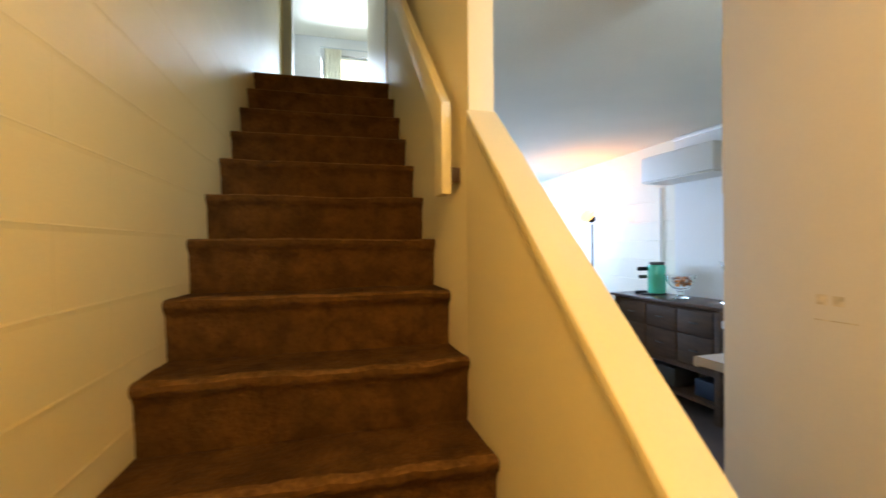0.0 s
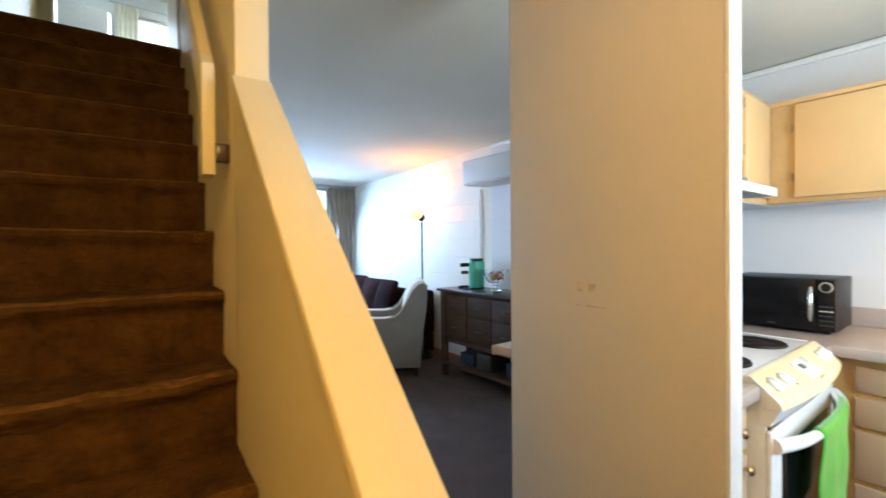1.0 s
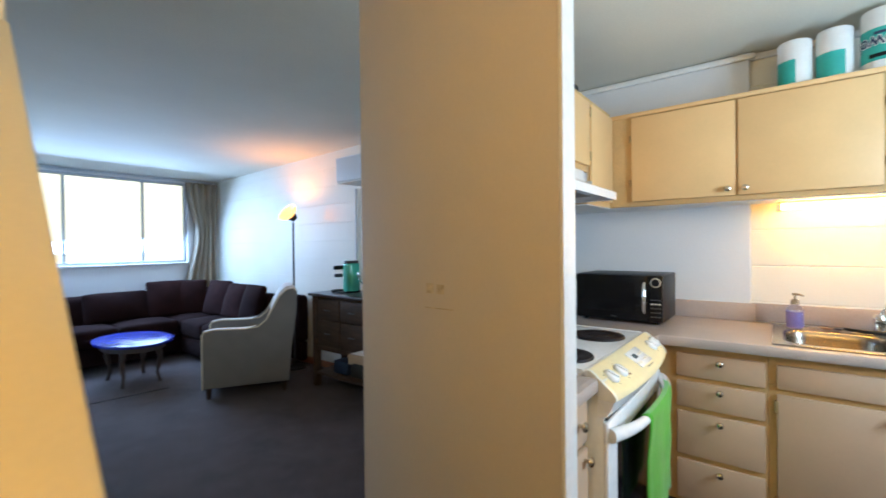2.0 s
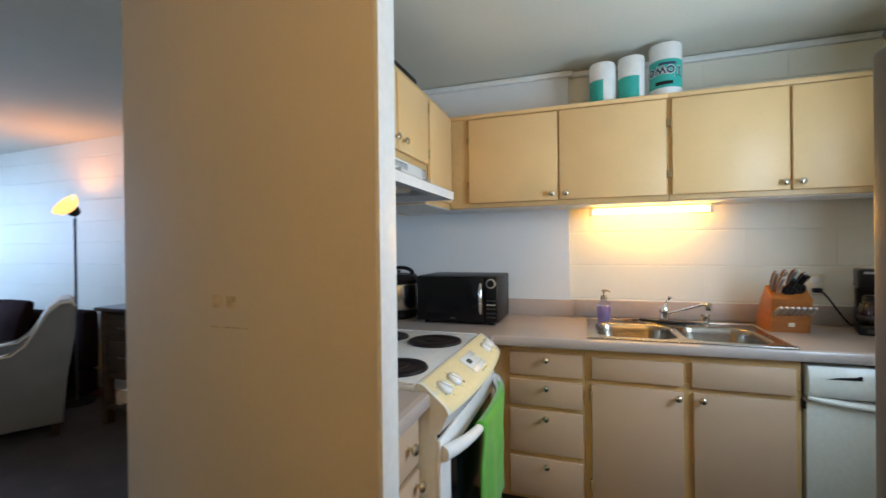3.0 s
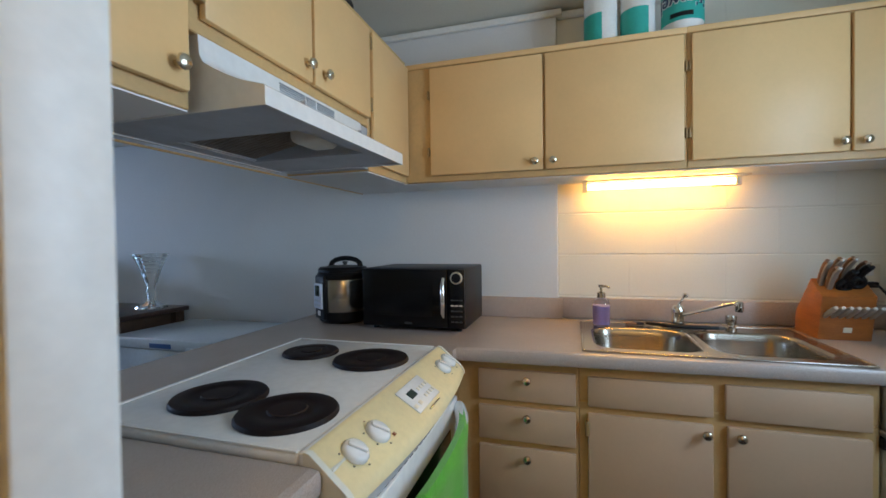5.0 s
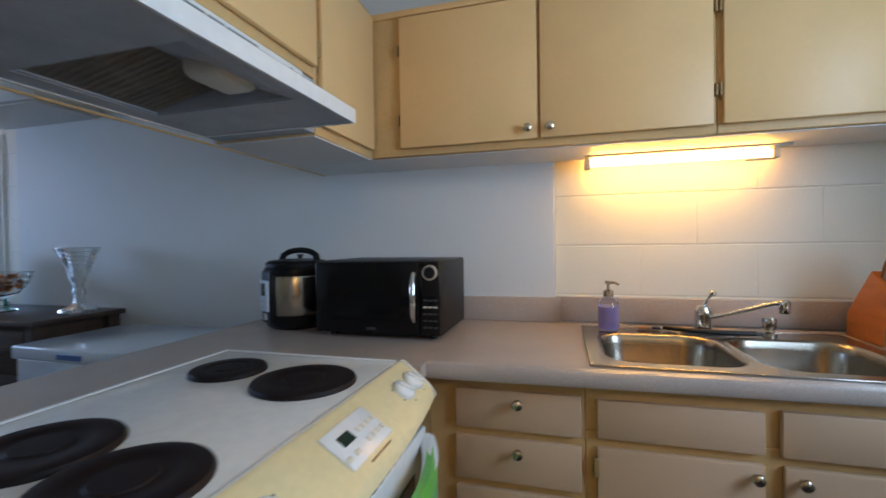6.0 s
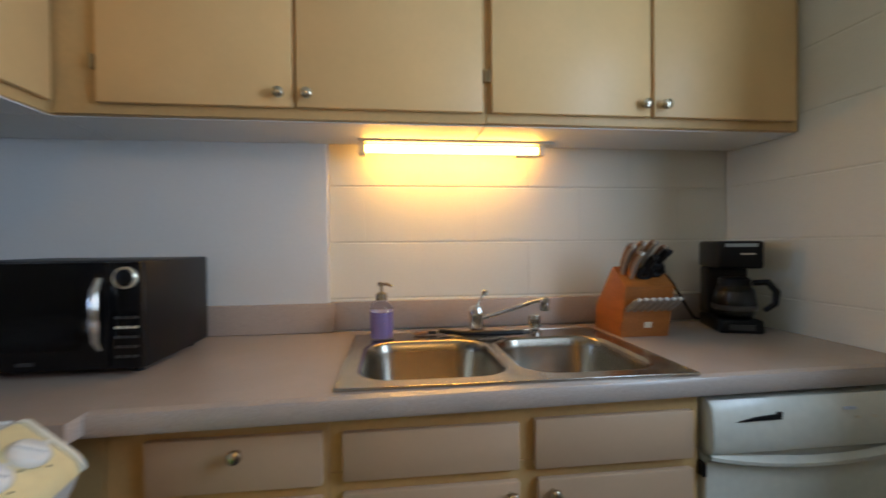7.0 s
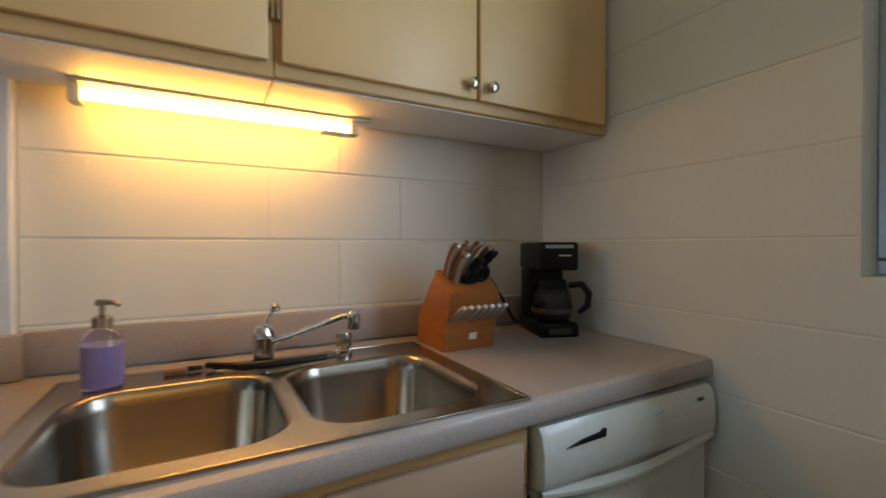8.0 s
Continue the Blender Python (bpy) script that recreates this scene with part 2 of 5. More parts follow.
def finish(bm, name, material):
    bmesh.ops.recalc_face_normals(bm, faces=bm.faces)
    for f in bm.faces:
        f.smooth = True
    for e in bm.edges:
        if len(e.link_faces) == 2 and e.calc_face_angle(0.0) > radians(38):
            e.smooth = False
    me = bpy.data.meshes.new(name)
    bm.to_mesh(me)
    bm.free()
    me.materials.append(material)
    return me


def part(name, bm, material, parent, label=""):
    """One mesh under a thing or part; the bmesh holds world places."""
    o = ORIGIN[parent.name]
    bmesh.ops.translate(bm, verts=bm.verts, vec=-o)
    ob = new(name, finish(bm, name, material))
    ob.parent = parent
    ORIGIN[ob.name] = o
    return tagged(ob, label)


def solid(name, bm, material, label, category, kind="structure", group=""):
    """A thing or piece of the setting that is one mesh."""
    ob = new(name, finish(bm, name, material))
    ORIGIN[ob.name] = Vector((0, 0, 0))
    return tagged(ob, label, category, group, kind)


def box(lo, hi, bev=0.0, seg=2, bm=None):
    bm = bm or bmesh.new()
    r = bmesh.ops.create_cube(bm, size=1.0)
    lo, hi = Vector(lo), Vector(hi)
    lo, hi = Vector(map(min, lo, hi)), Vector(map(max, lo, hi))
    for v in r["verts"]:
        v.co = Vector(((v.co[i] + 0.5) * (hi[i] - lo[i]) + lo[i] for i in range(3)))
    if bev:
        es = list({e for v in r["verts"] for e in v.link_edges})
        bmesh.ops.bevel(bm, geom=es, offset=bev, segments=seg, affect="EDGES", profile=0.5, clamp_overlap=True)
    return bm


def boxes(items, bev=0.0, seg=2):
    bm = bmesh.new()
    for lo, hi in items:
        box(lo, hi, bev, seg, bm)
    return bm


def lathe(profile, at, segs=28, m=None, bm=None):
    """Turns (radius, height) about the upright axis at a place; m tilts it first."""
    bm = bm or bmesh.new()
    m = m or Matrix()
    rings = []
    for r, z in profile:
        if r < 1e-6:
            rings.append([bm.verts.new(Vector(at) + m @ Vector((0, 0, z)))])
        else:
            rings.append([bm.verts.new(Vector(at) + m @ Vector((r * math.cos(2 * math.pi * i / segs), r * math.sin(2 * math.pi * i / segs), z))) for i in range(segs)])
    for a, b in zip(rings, rings[1:]):
        for i in range(segs):
            j = (i + 1) % segs
            q = [a[i % len(a)], a[j % len(a)], b[j % len(b)], b[i % len(b)]]
            q = list(dict.fromkeys(q))
            if len(q) > 2:
                bm.faces.new(q)
    return bm


def sweep(points, radius, segs=10, bm=None, flat=1.0):
    """A round rod through points; radius may be a list."""
    bm = bm or bmesh.new()
    pts = [Vector(p) for p in points]
    rs = radius if isinstance(radius, (list, tuple)) else [radius] * len(pts)
    rings, up = [], None
    for i, p in enumerate(pts):
        d = (pts[min(i + 1, len(pts) - 1)] - pts[max(i - 1, 0)]).normalized()
        if up is None:
            up = d.orthogonal().normalized()
        up = (up - up.dot(d) * d).normalized()
        side = d.cross(up)
        rings.append([bm.verts.new(p + rs[i] * (math.cos(2 * math.pi * k / segs) * up * flat + math.sin(2 * math.pi * k / segs) * side)) for k in range(segs)])
    for a, b in zip(rings, rings[1:]):
        for k in range(segs):
            bm.faces.new((a[k], a[(k + 1) % segs], b[(k + 1) % segs], b[k]))
    bm.faces.new(rings[0][::-1])
    bm.faces.new(rings[-1])
    return bm


def prism(poly, axis, a, b, bev=0.0, seg=2, bm=None):
    """A polygon of (u, v) pushed from a to b along axis 'x', 'y' or 'z'."""
    bm = bm or bmesh.new()
    place = {"x": lambda u, v, w: (w, u, v), "y": lambda u, v, w: (u, w, v), "z": lambda u, v, w: (u, v, w)}[axis]
    p = [bm.verts.new(place(u, v, a)) for u, v in poly]
    q = [bm.verts.new(place(u, v, b)) for u, v in poly]
    fs = [bm.faces.new(p[::-1]), bm.faces.new(q)]
    n = len(poly)
    for i in range(n):
        fs.append(bm.faces.new((p[i], p[(i + 1) % n], q[(i + 1) % n], q[i])))
    if bev:
        es = list({e for f in fs[:2] for e in f.edges})
        bmesh.ops.bevel(bm, geom=es, offset=bev, segments=seg, affect="EDGES", profile=0.5, clamp_overlap=True)
    return bm


def soft_box(lo, hi, puff=0.03, cuts=6, bev=0.03, rough=0.004, seed=0.0):
    """A cushion: a rounded box whose faces swell and wrinkle a little."""
    bm = box(lo, hi, bev, 3)
    bmesh.ops.subdivide_edges(bm, edges=[e for e in bm.edges if e.calc_length() > 0.12], cuts=cuts, use_grid_fill=True)
    lo, hi = Vector(lo), Vector(hi)
    c, h = (lo + hi) / 2, (hi - lo) / 2
    thin = min(range(3), key=lambda i: abs(h[i]))
    for v in bm.verts:
        d = v.co - c
        k = 1.0
        for i in range(3):
            if i != thin:
                k *= max(0.0, 1 - (d[i] / h[i]) ** 2)
        v.co[thin] += math.copysign(puff * k, d[thin]) if abs(d[thin]) > 0.3 * abs(h[thin]) else 0
        v.co += noise.noise_vector(v.co * 7 + Vector((seed, seed, 0))) * rough
    return bm


def knob(at, way, parent, r=0.015, label=""):
    """A small round pull on a stalk."""
    turn = Vector(way).to_track_quat("Z", "Y").to_matrix().to_4x4()
    bm = lathe([(0.006, 0), (0.0055, 0.012), (r * 0.7, 0.015), (r, 0.021), (r * 0.9, 0.027), (r * 0.5, 0.031), (0, 0.032)], at, 16, turn)
    return part("knob", bm, M_NICKEL, parent, label)


def wobble(bm, size, amount):
    for v in bm.verts:
        v.co += noise.noise_vector(v.co * size) * amount
    return bm


# ---- the large structure ----
CEIL = 2.432
EAST, SOUTH, NORTH = 3.70, -1.13, 7.00
ST_L, ST_R, ST_W = -0.172, 0.738, 0.824
UP = 2.572
UPC = 5.0

floor = solid("floor", box((-0.40, -1.40, -0.12), (4.0, 7.3, 0.0)), M_CARPET, "dark grey-brown carpeted floor", "floor")
part("carpet_seam", sweep([(0.9, 5.16, 0.001), (1.52, 5.09, 0.001), (2.33, 5.0, 0.001)], 0.004, 6), M_BLACK, floor, "dark seam in the carpet")
# the living room ceiling sags a little towards the window
ceiling_slabs = boxes([((ST_W, -1.40, CEIL), (4.0, 3.6, CEIL + 0.15)), ((-0.40, -1.40, CEIL), (ST_W, 0.85, CEIL + 0.15))])
prism([(3.6, CEIL), (7.3, CEIL - 0.085), (7.3, CEIL + 0.15), (3.6, CEIL + 0.15)], "x", ST_W, 4.0, bm=ceiling_slabs)
solid("ceiling", ceiling_slabs, M_CEIL, "sprayed off-white ceiling", "ceiling")

# east wall: painted concrete block, with a smooth furred-out stretch
wall_east = solid("wall_east", box((EAST + 0.004, -1.40, 0), (EAST + 0.2, 7.3, CEIL)), M_BLOCK, "white painted concrete block wall", "wall")
wall_furred = solid("wall_furred", box((EAST - 0.035, 0.42, 0), (EAST - 0.001, 3.60, CEIL), 0.003, 1), M_WALL, "smooth white furred-out wall panel", "wall")
solid("trim_kitchen", boxes([((EAST - 0.030, SOUTH, CEIL - 0.045), (EAST - 0.001, 0.417, CEIL - 0.012)), ((EAST - 0.062, 0.392, CEIL - 0.045), (EAST - 0.036, 3.60, CEIL - 0.012))], 0.008, 2), M_TRIM, "white moulding under the ceiling", "trim")

# south kitchen wall with a window
KW0, KW1, KZ0, KZ1 = 1.86, 2.745, 1.147, 2.06
wall_south = solid("wall_south", boxes([((-0.40, SOUTH - 0.2, 0), (KW0, SOUTH - 0.004, CEIL)), ((KW1, SOUTH - 0.2, 0), (EAST + 0.004, SOUTH - 0.004, CEIL)),
                                        ((KW0, SOUTH - 0.2, 0), (KW1, SOUTH - 0.004, KZ0)), ((KW0, SOUTH - 0.2, KZ1), (KW1, SOUTH - 0.004, CEIL))]),
                   M_BLOCK, "white painted concrete block wall", "wall")
# north wall with the wide window
NW0, NW1, NZ0, NZ1 = 1.02, 3.30, 1.165, 2.30
solid("wall_north", boxes([((ST_W, NORTH, 0), (NW0, NORTH + 0.2, CEIL)), ((NW1, NORTH, 0), (EAST + 0.004, NORTH + 0.2, CEIL)),
                           ((NW0, NORTH, 0), (NW1, NORTH + 0.2, NZ0)), ((NW0, NORTH, NZ1), (NW1, NORTH + 0.2, CEIL))]),
      M_WALL, "white painted wall under and round the window", "wall")
# west wall beside the stairs
wall_west = solid("wall_west", box((ST_L - 0.25, -1.40, 0), (ST_L - 0.0010, 5.15, UPC)), M_CREAMBLOCK, "cream painted block wall beside the stairs", "wall")
# wall between stairs and living room, with its sloping half wall
CAP0, CAP1 = 0.55, 1.50
CAPZ = lambda y: 1.775 + 0.893 * (y - 1.50)
solid("wall_living_west", box((0.80, 5.1, 0), (0.93, NORTH, CEIL)), M_WALL, "white living room side wall", "wall")
solid("wall_stair", box((ST_R, CAP1, 0), (ST_W, 5.27, UPC), 0.006, 2), M_CREAM, "cream painted wall between stairs and living room", "wall")
solid("half_wall", prism([(CAP0, 0), (CAP1 + 0.02, 0), (CAP1 + 0.02, CAPZ(CAP1)), (CAP1 - 0.002, CAPZ(CAP1)), (CAP0, CAPZ(CAP0))], "x", ST_R - 0.0012, ST_W + 0.0012), M_CREAM, "cream sloping half wall along the stairs", "wall")
solid("half_wall_cap", prism([(CAP0 - 0.02, CAPZ(CAP0 - 0.02)), (CAP1 - 0.002, CAPZ(CAP1)), (CAP1 - 0.002, CAPZ(CAP1) + 0.035), (CAP0 - 0.02, CAPZ(CAP0 - 0.02) + 0.035)], "x", ST_R - 0.008, ST_W + 0.005, 0.006, 2), M_CREAM, "cream painted board on the half wall", "trim")

# unseen wall, added to keep the hall lamp's light off the kitchen cabinets
solid("hall_lamp_blocker", box((0.99, SOUTH, 0), (1.08, -0.16, CEIL)), M_CREAM, "unseen cream wall added to shield the kitchen from the hall lamp", "wall")

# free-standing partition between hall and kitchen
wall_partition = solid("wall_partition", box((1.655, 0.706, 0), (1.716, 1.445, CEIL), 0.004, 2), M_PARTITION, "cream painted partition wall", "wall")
solid("trim_partition", box((1.651, 0.694, 0), (1.720, 0.7055, CEIL), 0.003, 2), M_TRIM, "white board on the end of the partition", "trim")
plate = solid("wall_scuffs", boxes([((1.6538, 1.035, 1.1710), (1.6548, 1.143, 1.1745)), ((1.6538, 1.110, 1.216), (1.6548, 1.138, 1.246)), ((1.6538, 1.068, 1.216), (1.6548, 1.096, 1.244))]), M_SCUFF, "faint marks of a removed plate on the partition", "marks")

# upper floor, seen up the stairs
solid("floor_upper", boxes([((ST_L, 3.40, UP - 0.15), (ST_R, 5.15, UP)), ((-1.6, 5.15, UP - 0.15), (2.6, 8.2, UP))]), M_STAIRCARPET, "brown carpeted upper floor", "floor")
solid("ceiling_upper", box((-1.7, 0.80, UPC), (2.7, 8.4, UPC + 0.1)), M_CEIL, "white upstairs ceiling", "ceiling")
solid("wall_stairwell_south", box((ST_L - 0.004, 0.85, CEIL + 0.15), (ST_R + 0.08, 0.95, UPC)), M_CREAM, "cream wall over the foot of the stairs", "wall")
solid("wall_upper_door", boxes([((-1.6, 5.15, UP), (-0.10, 5.27, UPC)), ((-0.10, 5.15, UP + 2.05), (ST_R, 5.27, UPC))]), M_WALL, "white wall with a doorway at the top of the stairs", "wall")
solid("trim_upper_door", box((-0.10, 5.12, UP), (-0.072, 5.29, UP + 2.06), 0.006, 2), M_TRIM, "white door casing upstairs", "trim")
UW0, UW1, UZ0, UZ1 = 0.42, 1.75, 3.45, 4.72
solid("wall_upper_north", boxes([((-1.6, 7.9, UP), (UW0, 8.05, UPC)), ((UW1, 7.9, UP), (2.6, 8.05, UPC)), ((UW0, 7.9, UP), (UW1, 8.05, UZ0)), ((UW0, 7.9, UZ1), (UW1, 8.05, UPC))]), M_WALL, "white upstairs wall with a window", "wall")
solid("wall_upper_east", box((2.6, 5.15, UP), (2.7, 8.05, UPC)), M_WALL, "white upstairs side wall", "wall")
solid("wall_upper_west", box((-1.7, 5.15, UP), (-1.6, 8.05, UPC)), M_WALL, "white upstairs side wall", "wall")
solid("wall_upper_south", box((ST_W, 5.15, UP), (2.6, 5.27, UPC)), M_WALL, "white upstairs wall", "wall")
solid("backdrop", boxes([((-0.6, 9.4, 0.6), (4.6, 9.42, 5.4)), ((1.2, -2.6, 0.6), (3.6, -2.58, 2.8))]), M_OUTSIDE, "bright overexposed outdoors behind the windows", "backdrop")


def window(name, wall_y, x0, x1, z0, z1, mullions, label, sill_out, depth=0.05, rails=()):
    w = thing(name, ((x0 + x1) / 2, wall_y, z0), label, "window", kind="structure")
    f = 0.035
    fr = boxes([((x0, wall_y, z0), (x1, wall_y + depth, z0 + f)), ((x0, wall_y, z1 - f), (x1, wall_y + depth, z1)),
                ((x0, wall_y, z0 + f), (x0 + f, wall_y + depth, z1 - f)), ((x1 - f, wall_y, z0 + f), (x1, wall_y + depth, z1 - f))], 0.004, 1)
    part("window_frame", fr, M_ALU, w)
    for mx in mullions:
        part("mullion", box((mx - 0.017, wall_y - 0.004, z0 + f), (mx + 0.017, wall_y + depth + 0.004, z1 - f), 0.004, 1), M_ALU, w)
    for rz in rails:
        part("rail", box((x0 + f, wall_y - 0.006, rz - 0.012), (x1 - f, wall_y + depth, rz + 0.012), 0.003, 1), M_ALU, w)
    edges = [x0 + f, *mullions, x1 - f]
    for a, b in zip(edges, edges[1:]):
        p = part("pane", box((a, wall_y + depth / 2 - 0.002, z0 + f), (b, wall_y + depth / 2 + 0.002, z1 - f)), M_PANE, w)
        p.visible_shadow = False
    part("window_sill", box((x0 - 0.01, min(wall_y, wall_y + sill_out), z0 - 0.02), (x1 + 0.01, max(wall_y, wall_y + sill_out), z0 - 0.001), 0.004, 1), M_TRIM, w)
    return w


window("window_1", NORTH + 0.06, NW0, NW1, NZ0, NZ1, (1.945, 2.765), "wide aluminium sliding window over the sofa", -0.09)
kwin = window("window_2", SOUTH - 0.13, KW0, KW1, KZ0, KZ1, (2.30,), "kitchen louvre window with aluminium frame", 0.10, rails=(1.28,))
window("window_3", 7.95, UW0, UW1, UZ0, UZ1, (1.1,), "bright upstairs bedroom window", -0.07)
for i in range(7):
    z = 1.34 + 0.095 * i
    p = part("louvre", wobble(prism([(SOUTH - 0.128, z + 0.075), (SOUTH - 0.122, z + 0.078), (SOUTH - 0.066, z + 0.003), (SOUTH - 0.072, z)], "x", KW0 + 0.04, KW1 - 0.04), 3, 0.001), M_PANE, kwin)
    p.visible_shadow = False


# ---- kitchen: base cabinets, worktop, sink ----
TOP = 0.914
FRONT = 3.030          # plane of the sink-side doors and drawers
PEN = 0.800            # plane of the range-side doors


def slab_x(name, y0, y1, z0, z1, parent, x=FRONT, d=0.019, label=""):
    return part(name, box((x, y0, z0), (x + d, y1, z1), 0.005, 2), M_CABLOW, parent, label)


def drawer_stack():
    c = thing("base_cabinet", (3.35, 0.53, 0), "almond painted base cabinet with four drawers", "cabinet", "sink base cabinets")
    part("body", box((FRONT + 0.021, 0.335, 0.10), (3.66, 0.775, 0.872), 0.003, 1), M_CABFRAME, c)
    part("corner_filler", box((FRONT + 0.021, 0.7755, 0.10), (FRONT + 0.040, 1.05, 0.872)), M_CABFRAME, c)
    part("toe_kick", box((FRONT + 0.08, 0.335, 0.0), (3.66, 0.775, 0.099)), M_DARKGREY, c)
    for z0, z1 in ((0.717, 0.830), (0.569, 0.694), (0.338, 0.547), (0.125, 0.314)):
        d = slab_x("drawer", 0.345, 0.692, z0, z1, c)
        knob((FRONT, 0.512, z1 - 0.030), (-1, 0, 0), d)


def sink_base():
    c = thing("base_cabinet", (3.35, -0.09, 0), "almond painted sink cabinet with two doors and false fronts", "cabinet", "sink base cabinets")
    part("body", box((FRONT + 0.021, -0.515, 0.10), (3.66, 0.334, 0.735), 0.003, 1), M_CABFRAME, c)
    part("top_rail", box((FRONT + 0.021, -0.515, 0.7355), (FRONT + 0.036, 0.334, 0.872), 0.002, 1), M_CABFRAME, c)
    part("toe_kick", box((FRONT + 0.08, -0.515, 0.0), (3.66, 0.334, 0.099)), M_DARKGREY, c)
    slab_x("false_front", -0.078, 0.305, 0.722, 0.826, c)
    slab_x("false_front", -0.490, -0.112, 0.720, 0.832, c)
    for y0, y1, ky in ((-0.078, 0.305, -0.055), (-0.490, -0.118, -0.150)):
        d = slab_x("door", y0, y1, 0.125, 0.698, c)
        knob((FRONT, ky, 0.672), (-1, 0, 0), d)
    for z in (0.62, 0.20):
        part("hinge", box((FRONT - 0.004, 0.300, z), (FRONT + 0.018, 0.314, z + 0.05), 0.002, 1), M_BRASS, c)


def left_base():
    c = thing("base_cabinet", (1.93, 1.2, 0), "narrow almond base cabinet between partition and range", "cabinet")
    part("body", box((1.722, PEN + 0.021, 0.10), (2.110, 1.40, 0.872), 0.003, 1), M_CABFRAME, c)
    part("toe_kick", box((1.722, PEN + 0.08, 0.0), (2.110, 1.40, 0.099)), M_DARKGREY, c)
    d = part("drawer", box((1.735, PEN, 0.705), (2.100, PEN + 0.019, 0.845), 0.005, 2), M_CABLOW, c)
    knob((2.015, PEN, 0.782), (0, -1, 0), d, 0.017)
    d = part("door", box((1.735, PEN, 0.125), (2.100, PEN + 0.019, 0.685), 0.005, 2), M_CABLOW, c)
    knob((2.068, PEN, 0.650), (0, -1, 0), d, 0.017)


drawer_stack()
sink_base()
left_base()
c = thing("base_cabinet", (2.9, 1.55, 0), "almond painted back panel of the range counter", "cabinet")
part("back_panel", box((1.80, 1.43, 0.0), (3.66, 1.47, 0.872), 0.003, 1), M_CABFRAME, c)
part("side_panel", box((2.925, 0.80, 0.0), (2.945, 1.4295, 0.872), 0.003, 1), M_CABFRAME, c)

# worktop: an L of laminate with a rounded front edge, a hole for the sink and a slot for the range
SY0, SY1, SX0, SX1 = -0.497, 0.318, 3.028, 3.570
CF = 2.972
wt = thing("worktop", (3.3, 0.0, 0.874), "grey-beige speckled laminate worktop with rounded edge", "worktop")


def askew(bm):
    """The front edge runs back a little towards the window wall."""
    for v in bm.verts:
        if v.co.x < 3.02 and v.co.y < 0.79:
            v.co.x += 0.034 * (0.76 - v.co.y)
    return bm


def cells(xs, ys, inside, z0, z1):
    """One slab over those cells of a grid whose middle is inside."""
    bm = bmesh.new()
    top = {(i, j): bm.verts.new((x, y, z1)) for i, x in enumerate(xs) for j, y in enumerate(ys)}
    low = {(i, j): bm.verts.new((x, y, z0)) for i, x in enumerate(xs) for j, y in enumerate(ys)}
    on = {(i, j) for i in range(len(xs) - 1) for j in range(len(ys) - 1) if inside((xs[i] + xs[i + 1]) / 2, (ys[j] + ys[j + 1]) / 2)}
    for i, j in on:
        c = ((i, j), (i + 1, j), (i + 1, j + 1), (i, j + 1))
        bm.faces.new([top[k] for k in c])
        bm.faces.new([low[k] for k in c[::-1]])
        for k, (di, dj) in enumerate(((0, -1), (1, 0), (0, 1), (-1, 0))):
            if (i + di, j + dj) not in on:
                a, b = c[k], c[(k + 1) % 4]
                bm.faces.new((top[a], low[a], low[b], top[b]))
    bmesh.ops.delete(bm, geom=[v for v in bm.verts if not v.link_faces], context="VERTS")
    return bm


def worktop_here(x, y):
    if SX0 + 0.015 < x < SX1 - 0.015 and SY0 + 0.015 < y < SY1 - 0.015:
        return False
    if y < 0.76:
        return x > CF + 0.02 or (PEN - 0.012 < y and 1.722 < x < 2.108)
    return x > 2.928 or (y > 1.385 and x > 1.85) or (x < 2.108 and PEN - 0.012 < y < 1.385)


bm = cells((1.722, 1.85, 2.108, 2.928, CF + 0.02, SX0 + 0.015, SX1 - 0.015, 3.664), (SOUTH + 0.002, SY0 + 0.015, SY1 - 0.015, 0.76, PEN - 0.012, 1.385, 1.70), worktop_here, 0.876, TOP)
for v in bm.verts:
    if abs(v.co.x - CF - 0.02) < 1e-4 and v.co.y < 0.79:
        v.co.x += 0.034 * (0.76 - v.co.y)
    elif abs(v.co.x - SX0 - 0.015) < 1e-4 and v.co.y < -1.0:
        v.co.x += 0.06
part("slab", bm, M_COUNTER, wt)
ed = [(CF + 0.0201, 0.868), (CF + 0.004, 0.868), (CF, 0.875), (CF, 0.902), (CF + 0.004, 0.910), (CF + 0.0201, TOP)]
part("front_edge", askew(prism(ed, "y", SOUTH + 0.002, 0.775)), M_COUNTER, wt)
ed = [(PEN - 0.012 - 0.0001, 0.868), (PEN - 0.028, 0.868), (PEN - 0.032, 0.875), (PEN - 0.032, 0.902), (PEN - 0.028, 0.910), (PEN - 0.0121, TOP)]
part("front_edge", prism(ed, "x", 1.722, 2.108), M_COUNTER, wt)
ed = [(1.7001, 0.868), (1.716, 0.868), (1.72, 0.875), (1.72, 0.902), (1.716, 0.910), (1.7001, TOP)]
part("back_edge", prism(ed, "x", 1.85, 3.664), M_COUNTER, wt)
part("backsplash", boxes([((3.680, SOUTH + 0.002, TOP + 0.0005), (3.699, 0.4195, 1.016)), ((3.646, 0.40, TOP + 0.0005), (3.6645, 1.35, 1.016))], 0.004, 2), M_COUNTER, wt)


def rounded(x0, x1, y0, y1, r, n=6):
    pts = []
    for cx, cy, a0 in ((x1 - r, y1 - r, 0), (x0 + r, y1 - r, 90), (x0 + r, y0 + r, 180), (x1 - r, y0 + r, 270)):
        for i in range(n + 1):
            a = radians(a0 + 90 * i / n)
            pts.append((cx + r * math.cos(a), cy + r * math.sin(a)))
    return pts


